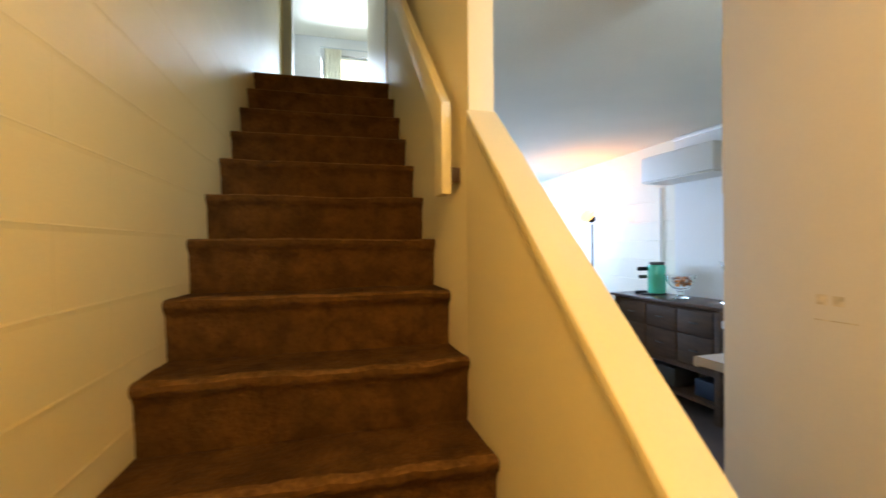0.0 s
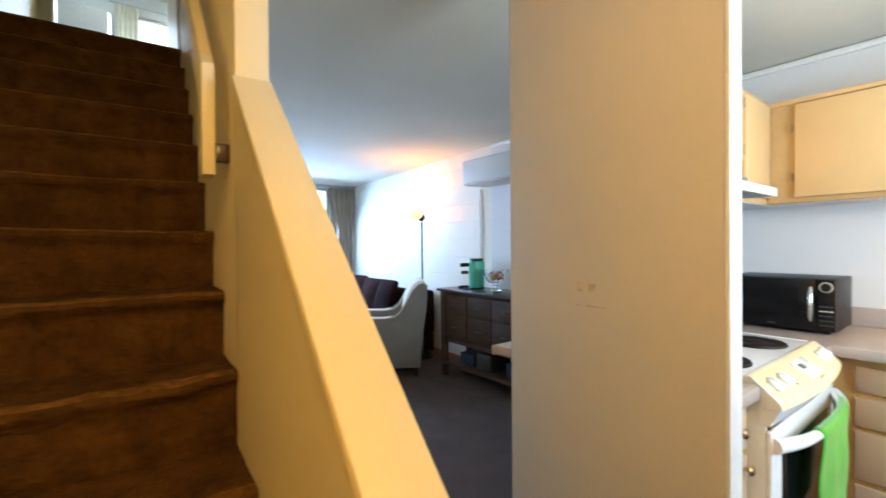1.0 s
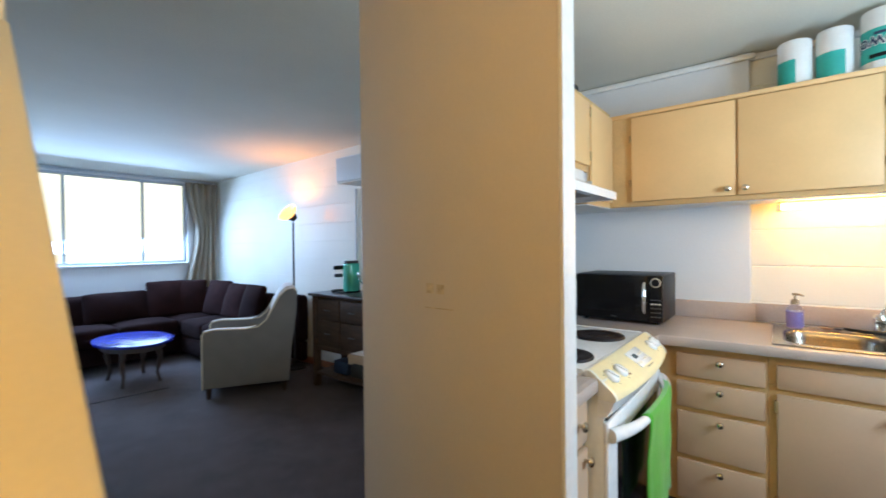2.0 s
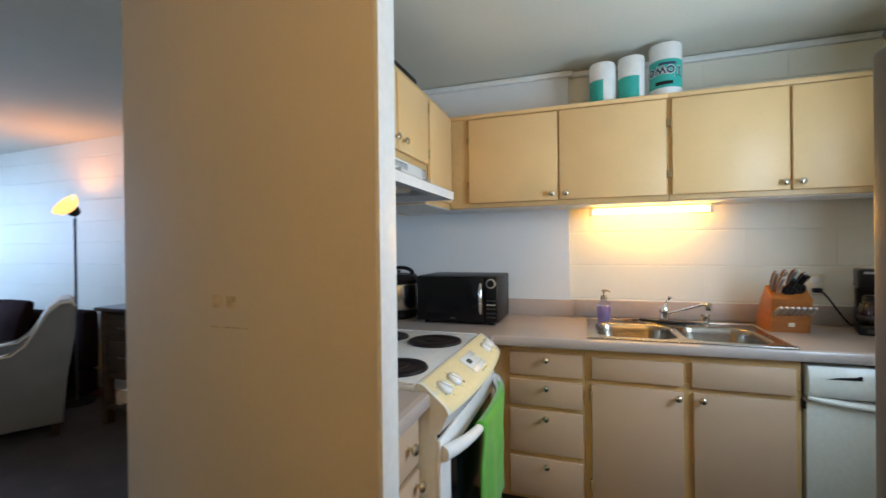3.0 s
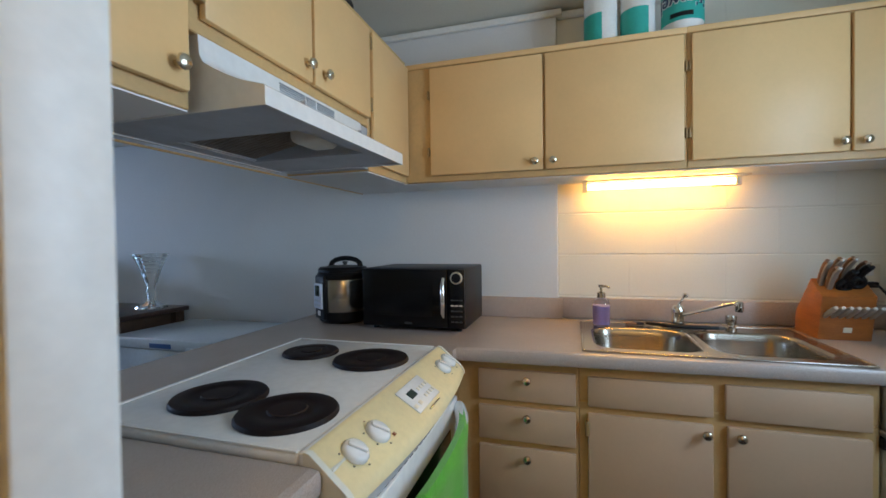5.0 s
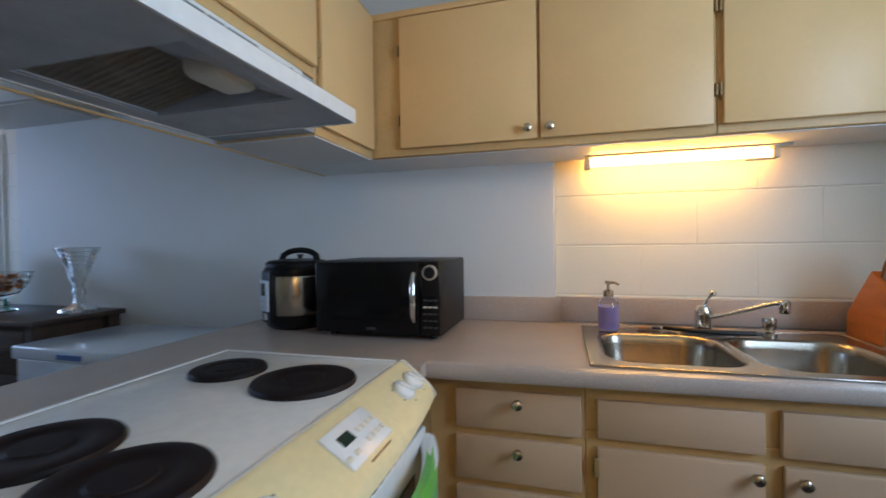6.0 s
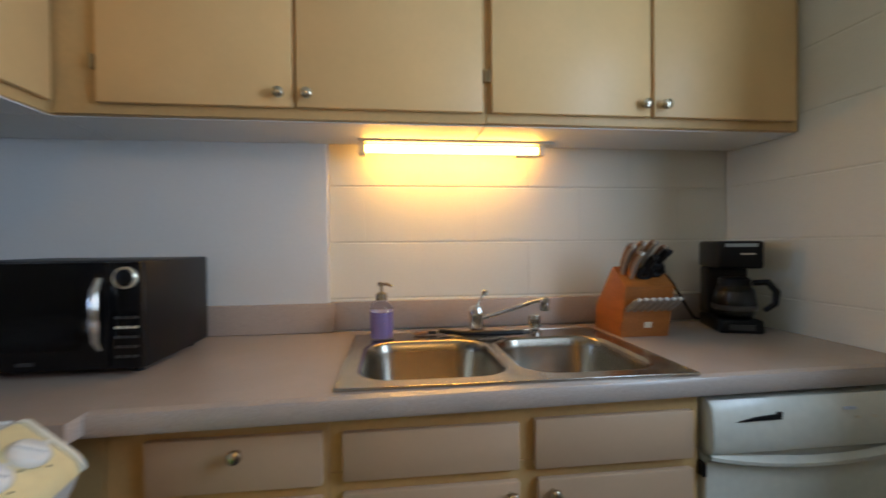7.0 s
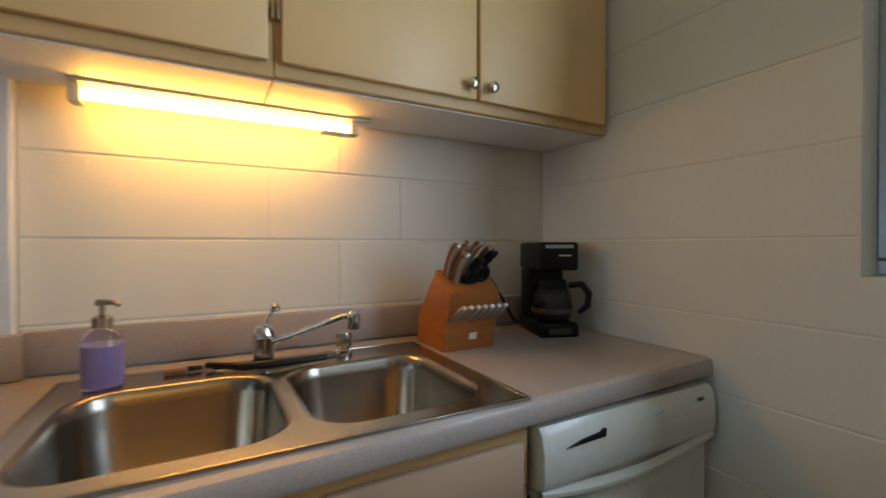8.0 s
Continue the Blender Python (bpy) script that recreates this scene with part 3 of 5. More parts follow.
def bowl(x0, x1, y0, y1, z):
    bm = bmesh.new()
    rings = []
    for inset, dz, r in ((-0.006, 0.002, 0.085), (0.0, 0.0, 0.082), (0.004, -0.006, 0.08), (0.008, -0.03, 0.08), (0.018, -0.145, 0.078), (0.030, -0.166, 0.07), (0.055, -0.176, 0.055)):
        rings.append([bm.verts.new((u, v, z + dz)) for u, v in rounded(x0 + inset, x1 - inset, y0 + inset, y1 - inset, r)])
    n = len(rings[0])
    for a, b in zip(rings, rings[1:]):
        for i in range(n):
            bm.faces.new((a[i], a[(i + 1) % n], b[(i + 1) % n], b[i]))
    mid = bm.verts.new(((x0 + x1) / 2, (y0 + y1) / 2, z - 0.180))
    for i in range(n):
        bm.faces.new((rings[-1][i], rings[-1][(i + 1) % n], mid))
    return bm


def sink():
    s = thing("sink", (3.3, -0.09, TOP), "double-bowl stainless steel sink set in the worktop", "sink")
    z = TOP + 0.006
    bowls = ((3.070, 3.440, -0.075, 0.275), (3.070, 3.440, -0.445, -0.110))
    # rim plate with two openings, as a strip between the outer edge and each bowl
    bm = bmesh.new()
    mid = -0.0925
    for (x0, x1, y0, y1), (a, b) in zip(bowls, ((mid, SY1), (SY0, mid))):
        inner = rounded(x0 - 0.006, x1 + 0.006, y0 - 0.006, y1 + 0.006, 0.085)
        outer = []
        cx, cy = (x0 + x1) / 2, (y0 + y1) / 2
        for u, v in inner:
            d = Vector((u - cx, v - cy))
            k = min(((SX1 - cx) / d.x if d.x > 0 else (SX0 - cx) / d.x) if abs(d.x) > 1e-6 else 9,
                    ((b - cy) / d.y if d.y > 0 else (a - cy) / d.y) if abs(d.y) > 1e-6 else 9)
            outer.append((cx + d.x * k, cy + d.y * k))
        for corner in ((SX1, b), (SX0, b), (SX0, a), (SX1, a)):
            i = min(range(len(outer)), key=lambda i: (outer[i][0] - corner[0]) ** 2 + (outer[i][1] - corner[1]) ** 2)
            outer[i] = corner
        p = [bm.verts.new((u, v, z + 0.002)) for u, v in inner]
        q = [bm.verts.new((u, v, z)) for u, v in outer]
        n = len(p)
        for i in range(n):
            bm.faces.new((p[i], p[(i + 1) % n], q[(i + 1) % n], q[i]))
    part("rim", bm, M_STEEL, s)
    part("rim_lip", boxes([((SX0 - 0.004, SY0 - 0.004, TOP), (SX0 + 0.004, SY1 + 0.004, z + 0.0015)), ((SX1 - 0.004, SY0 - 0.004, TOP), (SX1 + 0.004, SY1 + 0.004, z + 0.0015)),
                           ((SX0 + 0.0041, SY0 - 0.004, TOP), (SX1 - 0.0041, SY0 + 0.004, z + 0.0015)), ((SX0 + 0.0041, SY1 - 0.004, TOP), (SX1 - 0.0041, SY1 + 0.004, z + 0.0015))], 0.002, 2), M_STEEL, s)
    for b in bowls:
        # bowls use the steel with shade and warm reflection in its colour
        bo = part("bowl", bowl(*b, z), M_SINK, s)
        at = ((b[0] + b[1]) / 2, (b[2] + b[3]) / 2, z - 0.179)
        part("drain", lathe([(0.045, 0.0), (0.043, 0.004), (0.03, 0.003), (0.028, -0.002), (0, -0.002)], at, 20), M_CHROME, bo)


sink()


def faucet():
    f = thing("faucet", (3.50, -0.075, TOP + 0.008), "chrome single-lever kitchen tap with side spray", "tap")
    b = rounded(3.475, 3.530, -0.185, 0.035, 0.026)
    part("base_plate", prism(b, "z", TOP + 0.008, TOP + 0.016, 0.003, 2), M_CHROME, f)
    part("body", lathe([(0.027, 0), (0.025, 0.015), (0.024, 0.05), (0.025, 0.056), (0.025, 0.074), (0.018, 0.086), (0, 0.090)], (3.50, -0.075, TOP + 0.016), 20), M_CHROME, f)
    part("spout", sweep([(3.495, -0.080, 0.975), (3.46, -0.13, 0.995), (3.41, -0.19, 1.025), (3.375, -0.232, 1.046), (3.360, -0.250, 1.050)], [0.0085, 0.0075, 0.0070, 0.0068, 0.0068], 12), M_CHROME, f)
    part("aerator", lathe([(0.013, -0.032), (0.015, -0.028), (0.015, 0.004), (0.010, 0.010), (0, 0.011)], (3.357, -0.253, 1.050), 16), M_CHROME, f)
    part("lever", sweep([(3.50, -0.074, 1.012), (3.494, -0.084, 1.036), (3.488, -0.094, 1.054), (3.486, -0.098, 1.058), (3.484, -0.102, 1.066), (3.483, -0.104, 1.070)], [0.006, 0.0045, 0.0045, 0.0105, 0.0115, 0.006], 12), M_CHROME, f)
    s = thing("side_spray", (3.505, -0.272, TOP + 0.008), "chrome side spray beside the tap", "spray")
    part("holder", lathe([(0.022, 0), (0.021, 0.008), (0.014, 0.012), (0.013, 0.020), (0, 0.021)], (3.505, -0.272, TOP + 0.008), 18), M_STEEL, s)
    part("head", lathe([(0.016, 0.021), (0.020, 0.026), (0.021, 0.050), (0.019, 0.060), (0, 0.062)], (3.505, -0.272, TOP + 0.008), 18), M_STEEL, s)


faucet()


DW = FRONT + 0.030


def dishwasher():
    d = thing("dishwasher", (3.3, -0.82, 0), "aged white built-in dishwasher with curved handle recess", "dishwasher")
    y0, y1 = -1.108, -0.527
    part("tub", box((DW + 0.03, y0, 0.10), (3.64, y1, 0.866), 0.003, 1), M_DARKGREY, d)
    prof = [(DW + 0.029, 0.722), (DW - 0.022, 0.722), (DW - 0.038, 0.730), (DW - 0.045, 0.748), (DW - 0.043, 0.80), (DW - 0.037, 0.838), (DW - 0.026, 0.851), (DW + 0.029, 0.857)]
    cp = part("control_panel", prism(prof, "y", y0, y1, 0.004, 2), M_OFFWHITE, d)
    part("latch_slot", prism([(-0.585, 0.8045), (-0.698, 0.806), (-0.700, 0.8225), (-0.690, 0.8225), (-0.684, 0.8175), (-0.630, 0.8135)], "x", DW - 0.0450, DW - 0.030), M_BLACK, cp, "black latch slot")
    for y, w, z, m in ((-0.880, 0.030, 0.822, M_PANELBLUE), (-1.045, 0.022, 0.825, M_DARKGREY), (-0.900, 0.012, 0.800, M_PLATE), (-0.945, 0.012, 0.800, M_PLATE), (-0.990, 0.012, 0.800, M_PLATE)):
        part("mark", box((DW - 0.0440, y - w / 2, z - 0.003), (DW - 0.030, y + w / 2, z + 0.003)), m, cp)
    # curved lip of the handle recess
    bm = bmesh.new()
    n = 20
    rows = []
    for i in range(n + 1):
        u = i / n
        y = y0 + (y1 - y0) * u
        dip = 0.030 * (1 - (2 * u - 1) ** 2)
        rows.append([bm.verts.new((DW + a, y, 0.705 - dip + b)) for a, b in ((-0.016, 0.004), (-0.030, 0.006), (-0.038, 0.012), (-0.039, 0.020), (-0.028, 0.034))])
    for a, b in zip(rows, rows[1:]):
        for k in range(4):
            bm.faces.new((a[k], a[k + 1], b[k + 1], b[k]))
    part("handle_lip", bm, M_OFFWHITE, d)
    part("door", box((DW - 0.018, y0, 0.13), (DW + 0.029, y1, 0.719), 0.006, 2), M_OFFWHITE, d)
    part("kick_plate", box((DW + 0.05, y0, 0.01), (DW + 0.07, y1, 0.125), 0.003, 1), M_DARKGREY, d)
    part("latch", box((DW - 0.026, -0.524, 0.672), (DW + 0.02, -0.514, 0.706), 0.003, 2), M_BLACK, d)


dishwasher()


# ---- wall cabinets ----
UF, UB, UT = 3.385, 1.578, 2.128     # front plane, underside, top of the sink-side run
RF, RT = 1.105, 2.150                # front plane of the range-side run and its top
RB = 1.475                           # its back


def hinge_pair(y, z0, z1, parent, x=UF):
    for z in (z0 + 0.09, z1 - 0.14):
        part("hinge", box((x - 0.021, y - 0.0035, z), (x - 0.001, y + 0.0035, z + 0.040), 0.003, 2), M_BRASS, parent)


def wall_unit(y0, y1, doors, label, hinge_at=()):
    c = thing("wall_cabinet", (3.54, (y0 + y1) / 2, UB), label, "cabinet", "wall cabinets over the sink")
    part("body", boxes([((UF, y0, UB), (3.6645, y1, UT))], 0.003, 1), M_CABFRAME, c)
    part("underside", box((UF + 0.016, y0 + 0.002, UB - 0.004), (3.6640, y1 - 0.002, UB - 0.0005)), M_WALL, c)
    part("cornice", box((UF - 0.012, y0, UT - 0.022), (UF - 0.001, y1, UT + 0.002), 0.003, 2), M_CAB, c)
    for a, b, ky in doors:
        d = part("door", box((UF - 0.021, a, 1.606), (UF - 0.002, b, 2.098), 0.005, 2), M_CAB, c)
        knob((UF - 0.021, ky, 1.640), (-1, 0, 0), d, 0.016)
    for y in hinge_at:
        hinge_pair(y, 1.606, 2.098, c)


wall_unit(-0.085, 1.10, ((0.470, 0.978, 0.503), (-0.072, 0.460, 0.428)), "almond painted wall cabinet with two doors", (-0.080, 0.988))
wall_unit(-1.128, -0.0855, ((-0.600, -0.099, -0.576), (-1.100, -0.610, -0.640)), "almond painted wall cabinet beside the window wall", (-0.092,))


def range_units():
    for x0, x1, zb, doors, label in (
            (1.722, 2.175, UB, ((1.735, 2.160, 2.125),), "almond wall cabinet beside the range hood"),
            (2.1755, 2.985, 1.745, ((2.200, 2.592, 2.560), (2.604, 2.975, 2.650)), "short almond wall cabinet over the range hood"),
            (2.9855, 3.384, UB, ((3.000, 3.370, None),), "narrow almond corner wall cabinet")):
        c = thing("wall_cabinet", ((x0 + x1) / 2, 1.29, zb), label, "cabinet", "wall cabinets over the range")
        part("body", box((x0, RF, zb), (x1, RB, RT), 0.003, 1), M_CABFRAME, c)
        if zb < 1.7:
            part("underside", box((x0 + 0.002, RF + 0.004, UB - 0.004), (x1 - 0.002, RB - 0.002, UB - 0.0005)), M_WALL, c)
        for a, b, kx in doors:
            d = part("door", box((a, RF - 0.021, zb + 0.030), (b, RF - 0.002, RT - 0.035), 0.005, 2), M_CAB, c)
            if kx:
                knob((kx, RF - 0.021, zb + 0.075), (0, -1, 0), d, 0.016)
        if zb > 1.7:
            for x in (2.194, 2.981):
                for z in (zb + 0.06, RT - 0.11):
                    part("hinge", box((x - 0.006, RF - 0.024, z), (x + 0.006, RF - 0.001, z + 0.05), 0.002, 1), M_BRASS, c)
    c = thing("wall_cabinet", (3.52, 1.3, UB), "blind corner of the wall cabinets", "cabinet", "wall cabinets over the range")
    part("body", box((3.3845, 1.101, UB), (3.6645, RB, UT), 0.003, 1), M_CABFRAME, c)
    part("underside", box((3.386, 1.103, UB - 0.004), (3.6640, RB - 0.002, UB - 0.0005)), M_WALL, c)


range_units()


def hood():
    h = thing("range_hood", (2.55, 1.2, 1.585), "white under-cabinet range hood with greasy filter", "range hood")
    x0, x1 = 2.195, 2.918
    prof = [(0.936, 1.582), (0.936, 1.617), (0.940, 1.621), (0.957, 1.625), (0.992, 1.635), (1.028, 1.650), (1.064, 1.668), (1.090, 1.684), (1.098, 1.700), (1.101, 1.743), (1.455, 1.743), (1.455, 1.582)]
    inner = [(0.943, 1.5822), (0.947, 1.612), (1.000, 1.630), (1.060, 1.656), (1.440, 1.660), (1.446, 1.5822)]
    bm = bmesh.new()
    # shell: outer skin and inner skin joined at the bottom rim
    o0 = [bm.verts.new((x0, y, z)) for y, z in prof]
    o1 = [bm.verts.new((x1, y, z)) for y, z in prof]
    for a, b in zip(range(len(prof) - 1), range(1, len(prof))):
        bm.faces.new((o0[a], o0[b], o1[b], o1[a]))
    bm.faces.new(o0)
    bm.faces.new(o1[::-1])
    part("shell", bm, M_WHITE, h)
    # dark hollow underneath, open at the bottom
    bm = bmesh.new()
    i0 = [bm.verts.new((x0 + 0.006, y, z)) for y, z in inner]
    i1 = [bm.verts.new((x1 - 0.006, y, z)) for y, z in inner]
    for a, b in zip(range(len(inner) - 1), range(1, len(inner))):
        bm.faces.new((i0[a], i1[a], i1[b], i0[b]))
    bm.faces.new(i0[::-1])
    bm.faces.new(i1)
    part("liner", bm, M_HOODIN, h, "dull dark hood lining")
    part("end_filler", box((x1 + 0.0005, 1.108, 1.584), (2.9850, 1.455, 1.742)), M_HOODIN, h)
    part("rim", boxes([((x0, 0.936, 1.5795), (x1, 0.943, 1.5819)), ((x0, 1.446, 1.5795), (x1, 1.455, 1.5819)), ((x0, 0.9431, 1.5795), (x0 + 0.006, 1.4459, 1.5819)), ((x1 - 0.006, 0.9431, 1.5795), (x1, 1.4459, 1.5819))]), M_WHITE, h)

    def tilted(lo, hi, bev=0.0):
        b2 = box(lo, hi, bev, 1)
        for v in b2.verts:
            v.co.z += 0.050 * (1.388 - v.co.y) / 0.238
        return b2
    ff = part("filter", tilted((2.41, 1.150, 1.590), (2.70, 1.388, 1.600), 0.003), M_GREASE, h, "greasy dark mesh filter")
    for i in range(15):
        part("filter_rib", tilted((2.425 + 0.018 * i, 1.158, 1.5880), (2.432 + 0.018 * i, 1.380, 1.5899)), M_GREASE, ff)
    part("filter_frame", tilted((2.405, 1.386, 1.586), (2.705, 1.392, 1.602), 0.001), M_HOODIN, ff)
    part("filter_frame", tilted((2.405, 1.146, 1.586), (2.705, 1.152, 1.602), 0.001), M_HOODIN, ff)
    part("baffle", prism([(0.9855, 1.5840), (0.9855, 1.5870), (1.1445, 1.6410), (1.1455, 1.6375)], "x", 2.4065, 2.7025), M_HOODIN, h)
    for x in (2.4035, 2.7030):
        part("recess_wall", box((x, 0.9855, 1.5870), (x + 0.0025, 1.3938, 1.6560)), M_HOODIN, h)
    for lo, hi in (((2.706, 0.9435), (x1 - 0.0065, 1.4455)), ((2.4035, 0.9435), (2.7055, 0.985)), ((x0 + 0.0065, 0.9435), (2.403, 1.4455)), ((2.4035, 1.394), (2.7055, 1.4455))):
        part("pan", box((*lo, 1.5835), (*hi, 1.5865)), M_HOODIN, h, "dull grey bottom pan")
    part("lamp_cover", box((2.540, 1.045, 1.592), (2.675, 1.142, 1.652), 0.024, 5), M_LENS, h, "cloudy plastic lamp cover")
    for k, (a, b) in enumerate(((2.455, 2.568), (2.577, 2.622), (2.632, 2.728))):
        for j in range(5):
            z = 1.7060 + 0.0058 * j
            part("vent_slot", box((a, 1.0965, z), (b, 1.1030, z + 0.0028)), M_SLOT, h)


hood()
part("wall_rail", box((2.2, 1.4755, 1.570), (3.66, 1.482, 1.577), 0.002, 1), M_CABFRAME, bpy.data.objects["range_hood"])


def under_light():
    u = thing("under_cabinet_light", (3.57, -0.03, 1.577), "warm fluorescent strip light under the wall cabinets", "strip light")
    part("housing", box((3.574, -0.372, 1.566), (3.624, 0.306, 1.5735), 0.002, 2), M_PLATE, u)
    part("end_cap", box((3.578, 0.283, 1.522), (3.622, 0.305, 1.5628), 0.004, 2), M_PLATE, u)
    part("end_cap", box((3.578, -0.338, 1.526), (3.622, -0.3155, 1.5628), 0.004, 2), M_PLATE, u)
    part("starter", box((3.584, -0.315, 1.523), (3.616, -0.235, 1.5305), 0.003, 2), M_PLATE, u)
    part("tube", sweep([(3.600, 0.282, 1.546), (3.600, -0.315, 1.546)], 0.0135, 14), M_TUBE, u, "glowing warm tube")


under_light()


# ---- range ----
def oven_handle_y(x):
    """The oven handle bows out from the door in plan."""
    return 0.667 + 0.072 * abs((x - 2.5085) / 0.3965) ** 3


def kitchen_range():
    r = thing("range", (2.51, 1.1, 0), "white electric range with yellowed sloping control panel and covered burners", "range")
    x0, x1 = 2.112, 2.905
    part("body", box((x0 + 0.015, 0.755, 0.05), (x1 - 0.010, 1.37, 0.905), 0.004, 2), M_OFFWHITE, r)
    part("cooktop", box((x0, 0.818, 0.906), (x1, 1.372, 0.931), 0.008, 3), M_WHITE, r)
    part("front_trim", box((x0 + 0.001, 0.806, 0.910), (x1 - 0.001, 0.8175, 0.934), 0.004, 2), M_WHITE, r)
    prof = [(0.806, 0.9095), (0.806, 0.9345), (0.795, 0.9328), (0.702, 0.8747), (0.692, 0.866), (0.685, 0.855), (0.684, 0.846), (0.690, 0.842), (0.764, 0.842), (0.764, 0.894)]
    xm, half = (x0 + x1) / 2, (x1 - x0) / 2

    def bow(x, y):
        """The front swells outwards in plan: its ends stand further back."""
        return 0.030 * min(1.0, max(0.0, (0.80 - y) / 0.115)) * ((x - xm) / half) ** 2

    def bowed(pf, a, b, n=14):
        bm = bmesh.new()
        rows = [[bm.verts.new((a + (b - a) * i / n, y + bow(a + (b - a) * i / n, y), z)) for y, z in pf] for i in range(n + 1)]
        for p, q in zip(rows, rows[1:]):
            for k in range(len(pf)):
                bm.faces.new((p[k], p[(k + 1) % len(pf)], q[(k + 1) % len(pf)], q[k]))
        bm.faces.new(rows[0])
        bm.faces.new(rows[-1][::-1])
        return bm
    cp = part("control_panel", bowed(prof, x0 + 0.014, x1 - 0.014), M_YELLOWED, r, "yellowed enamel control panel")
    for a, b in ((x0, x0 + 0.0135), (x1 - 0.0135, x1)):
        p2 = [(y - 0.003 if y < 0.80 else y, z + 0.002) for y, z in prof]
        part("end_cap", bowed(p2, a, b, 1), M_OFFWHITE, r)
    lip = 0.0045
    part("cooktop_rim", boxes([((x0 + 0.002, 1.358, 0.9312), (x1 - 0.002, 1.370, 0.931 + lip)), ((x0 + 0.002, 0.820, 0.9312), (x0 + 0.012, 1.3578, 0.931 + lip)), ((x1 - 0.012, 0.820, 0.9312), (x1 - 0.002, 1.3578, 0.931 + lip))], 0.002, 2), M_WHITE, r)
    slope = Vector((0, 0.064, 0.040)).normalized()
    nrm = Vector((0, -slope.z, slope.y))

    def on_panel(x, s, h=0.0):
        p = Vector((x, 0.706, 0.8775)) + slope * s
        return p + Vector((0, bow(x, p.y), 0)) + nrm * h
    for x in (2.200, 2.290, 2.772, 2.845):
        q = nrm.to_track_quat("Z", "Y").to_matrix().to_4x4()
        at = on_panel(x, 0.045)
        kb = part("dial", lathe([(0.029, 0.0), (0.029, 0.005), (0.026, 0.010), (0.022, 0.0125), (0, 0.013)], at, 24, q), M_WHITE, cp)
        grip = box((-0.0055, -0.021, 0.011), (0.0055, 0.021, 0.0185), 0.003, 2)
        bmesh.ops.transform(grip, matrix=Matrix.Translation(at) @ q @ pose(0, 0, 0, 0, 0, 25), verts=grip.verts)
        part("grip", grip, M_WHITE, cp)
        for k in range(5):
            a = radians(30 + 60 * k)
            c2 = at + q.to_3x3() @ Vector((0.036 * math.cos(a), 0.036 * math.sin(a), 0.0))
            part("mark", lathe([(0.0022, 0.0), (0.0022, 0.0008), (0, 0.0008)], c2 + nrm * 0.0005, 6, q), M_REDWOOD if k == 1 else M_DARKGREY, cp)
    dq = Matrix.Translation(on_panel(2.530, 0.046)) @ Matrix(((1, 0, 0), (0, slope.y, nrm.y), (0, slope.z, nrm.z))).to_4x4()

    def flat(lo, hi, bev=0.0):
        b2 = box(lo, hi, bev, 2)
        bmesh.ops.transform(b2, matrix=dq, verts=b2.verts)
        return b2
    dp = part("display_plate", flat((-0.078, -0.040, -0.001), (0.078, 0.040, 0.0035), 0.003), M_WHITE, cp)
    part("display", flat((-0.050, -0.002, 0.0036), (-0.012, 0.020, 0.0050)), M_SCREEN, cp, "small dark clock display")
    for i in range(4):
        for j in range(2):
            part("button", flat((0.006 + 0.019 * i, -0.024 + 0.026 * j, 0.0036), (0.018 + 0.019 * i, -0.013 + 0.026 * j, 0.0052), 0.001), M_PLATE, cp)
    for i in range(2):
        part("button", flat((-0.075 + 0.03 * i, -0.027, 0.0036), (-0.058 + 0.03 * i, -0.016, 0.0052), 0.001), M_PLATE, cp)
    part("logo", flat((-0.03, -0.052, 0.0), (0.05, -0.048, 0.0012)), M_NICKEL, cp)
    part("lamp_dot", flat((-0.215, -0.030, 0.0), (-0.208, -0.022, 0.003)), M_REDWOOD, cp, "red indicator lamp")
    # oven front
    part("skirt", bowed([(0.692, 0.8415), (0.764, 0.8415), (0.764, 0.786), (0.728, 0.786), (0.706, 0.815)], x0 + 0.006, x1 - 0.006), M_WHITE, r)
    part("vent_gap", box((x0 + 0.02, 0.748, 0.770), (x1 - 0.02, 0.764, 0.7855)), M_BLACK, r)
    for i in range(22):
        x = x0 + 0.045 + 0.0325 * i
        part("vent_slot", box((x, 0.728 + bow(x, 0.72) - 0.004, 0.7885), (x + 0.020, 0.740 + bow(x, 0.72), 0.7945)), M_BLACK, r)
    od = part("oven_door", box((x0 + 0.004, 0.738, 0.205), (x1 - 0.004, 0.7545, 0.769), 0.006, 3), M_WHITE, r)
    part("oven_glass", box((x0 + 0.10, 0.7355, 0.29), (x1 - 0.10, 0.7400, 0.690), 0.002, 2), M_BLACKGLOSS, od)
    hz = 0.728
    hxs = [xm + half * 0.97 * (2 * i / 16 - 1) for i in range(17)]
    part("handle", sweep([(x, oven_handle_y(x), hz) for x in hxs], [0.024, 0.022, 0.020, 0.018] + [0.0165] * 9 + [0.018, 0.020, 0.022, 0.024], 14), M_WHITE, od)
    part("drawer", box((x0 + 0.008, 0.738, 0.05), (x1 - 0.008, 0.7545, 0.195), 0.006, 2), M_WHITE, r)
    for i, (bx, by, br) in enumerate(((2.262, 0.948, 0.106), (2.302, 1.168, 0.106), (2.690, 0.960, 0.114), (2.725, 1.200, 0.088))):
        bu = part("burner_cover", lathe([(br + 0.004, 0.0), (br + 0.004, 0.004), (br, 0.010), (br * 0.9, 0.012), (br * 0.62, 0.0115), (br * 0.60, 0.010), (br * 0.40, 0.010), (br * 0.38, 0.0125), (0, 0.013)], (bx, by, 0.931), 40), M_BURNER, r, "dark round burner cover")


kitchen_range()


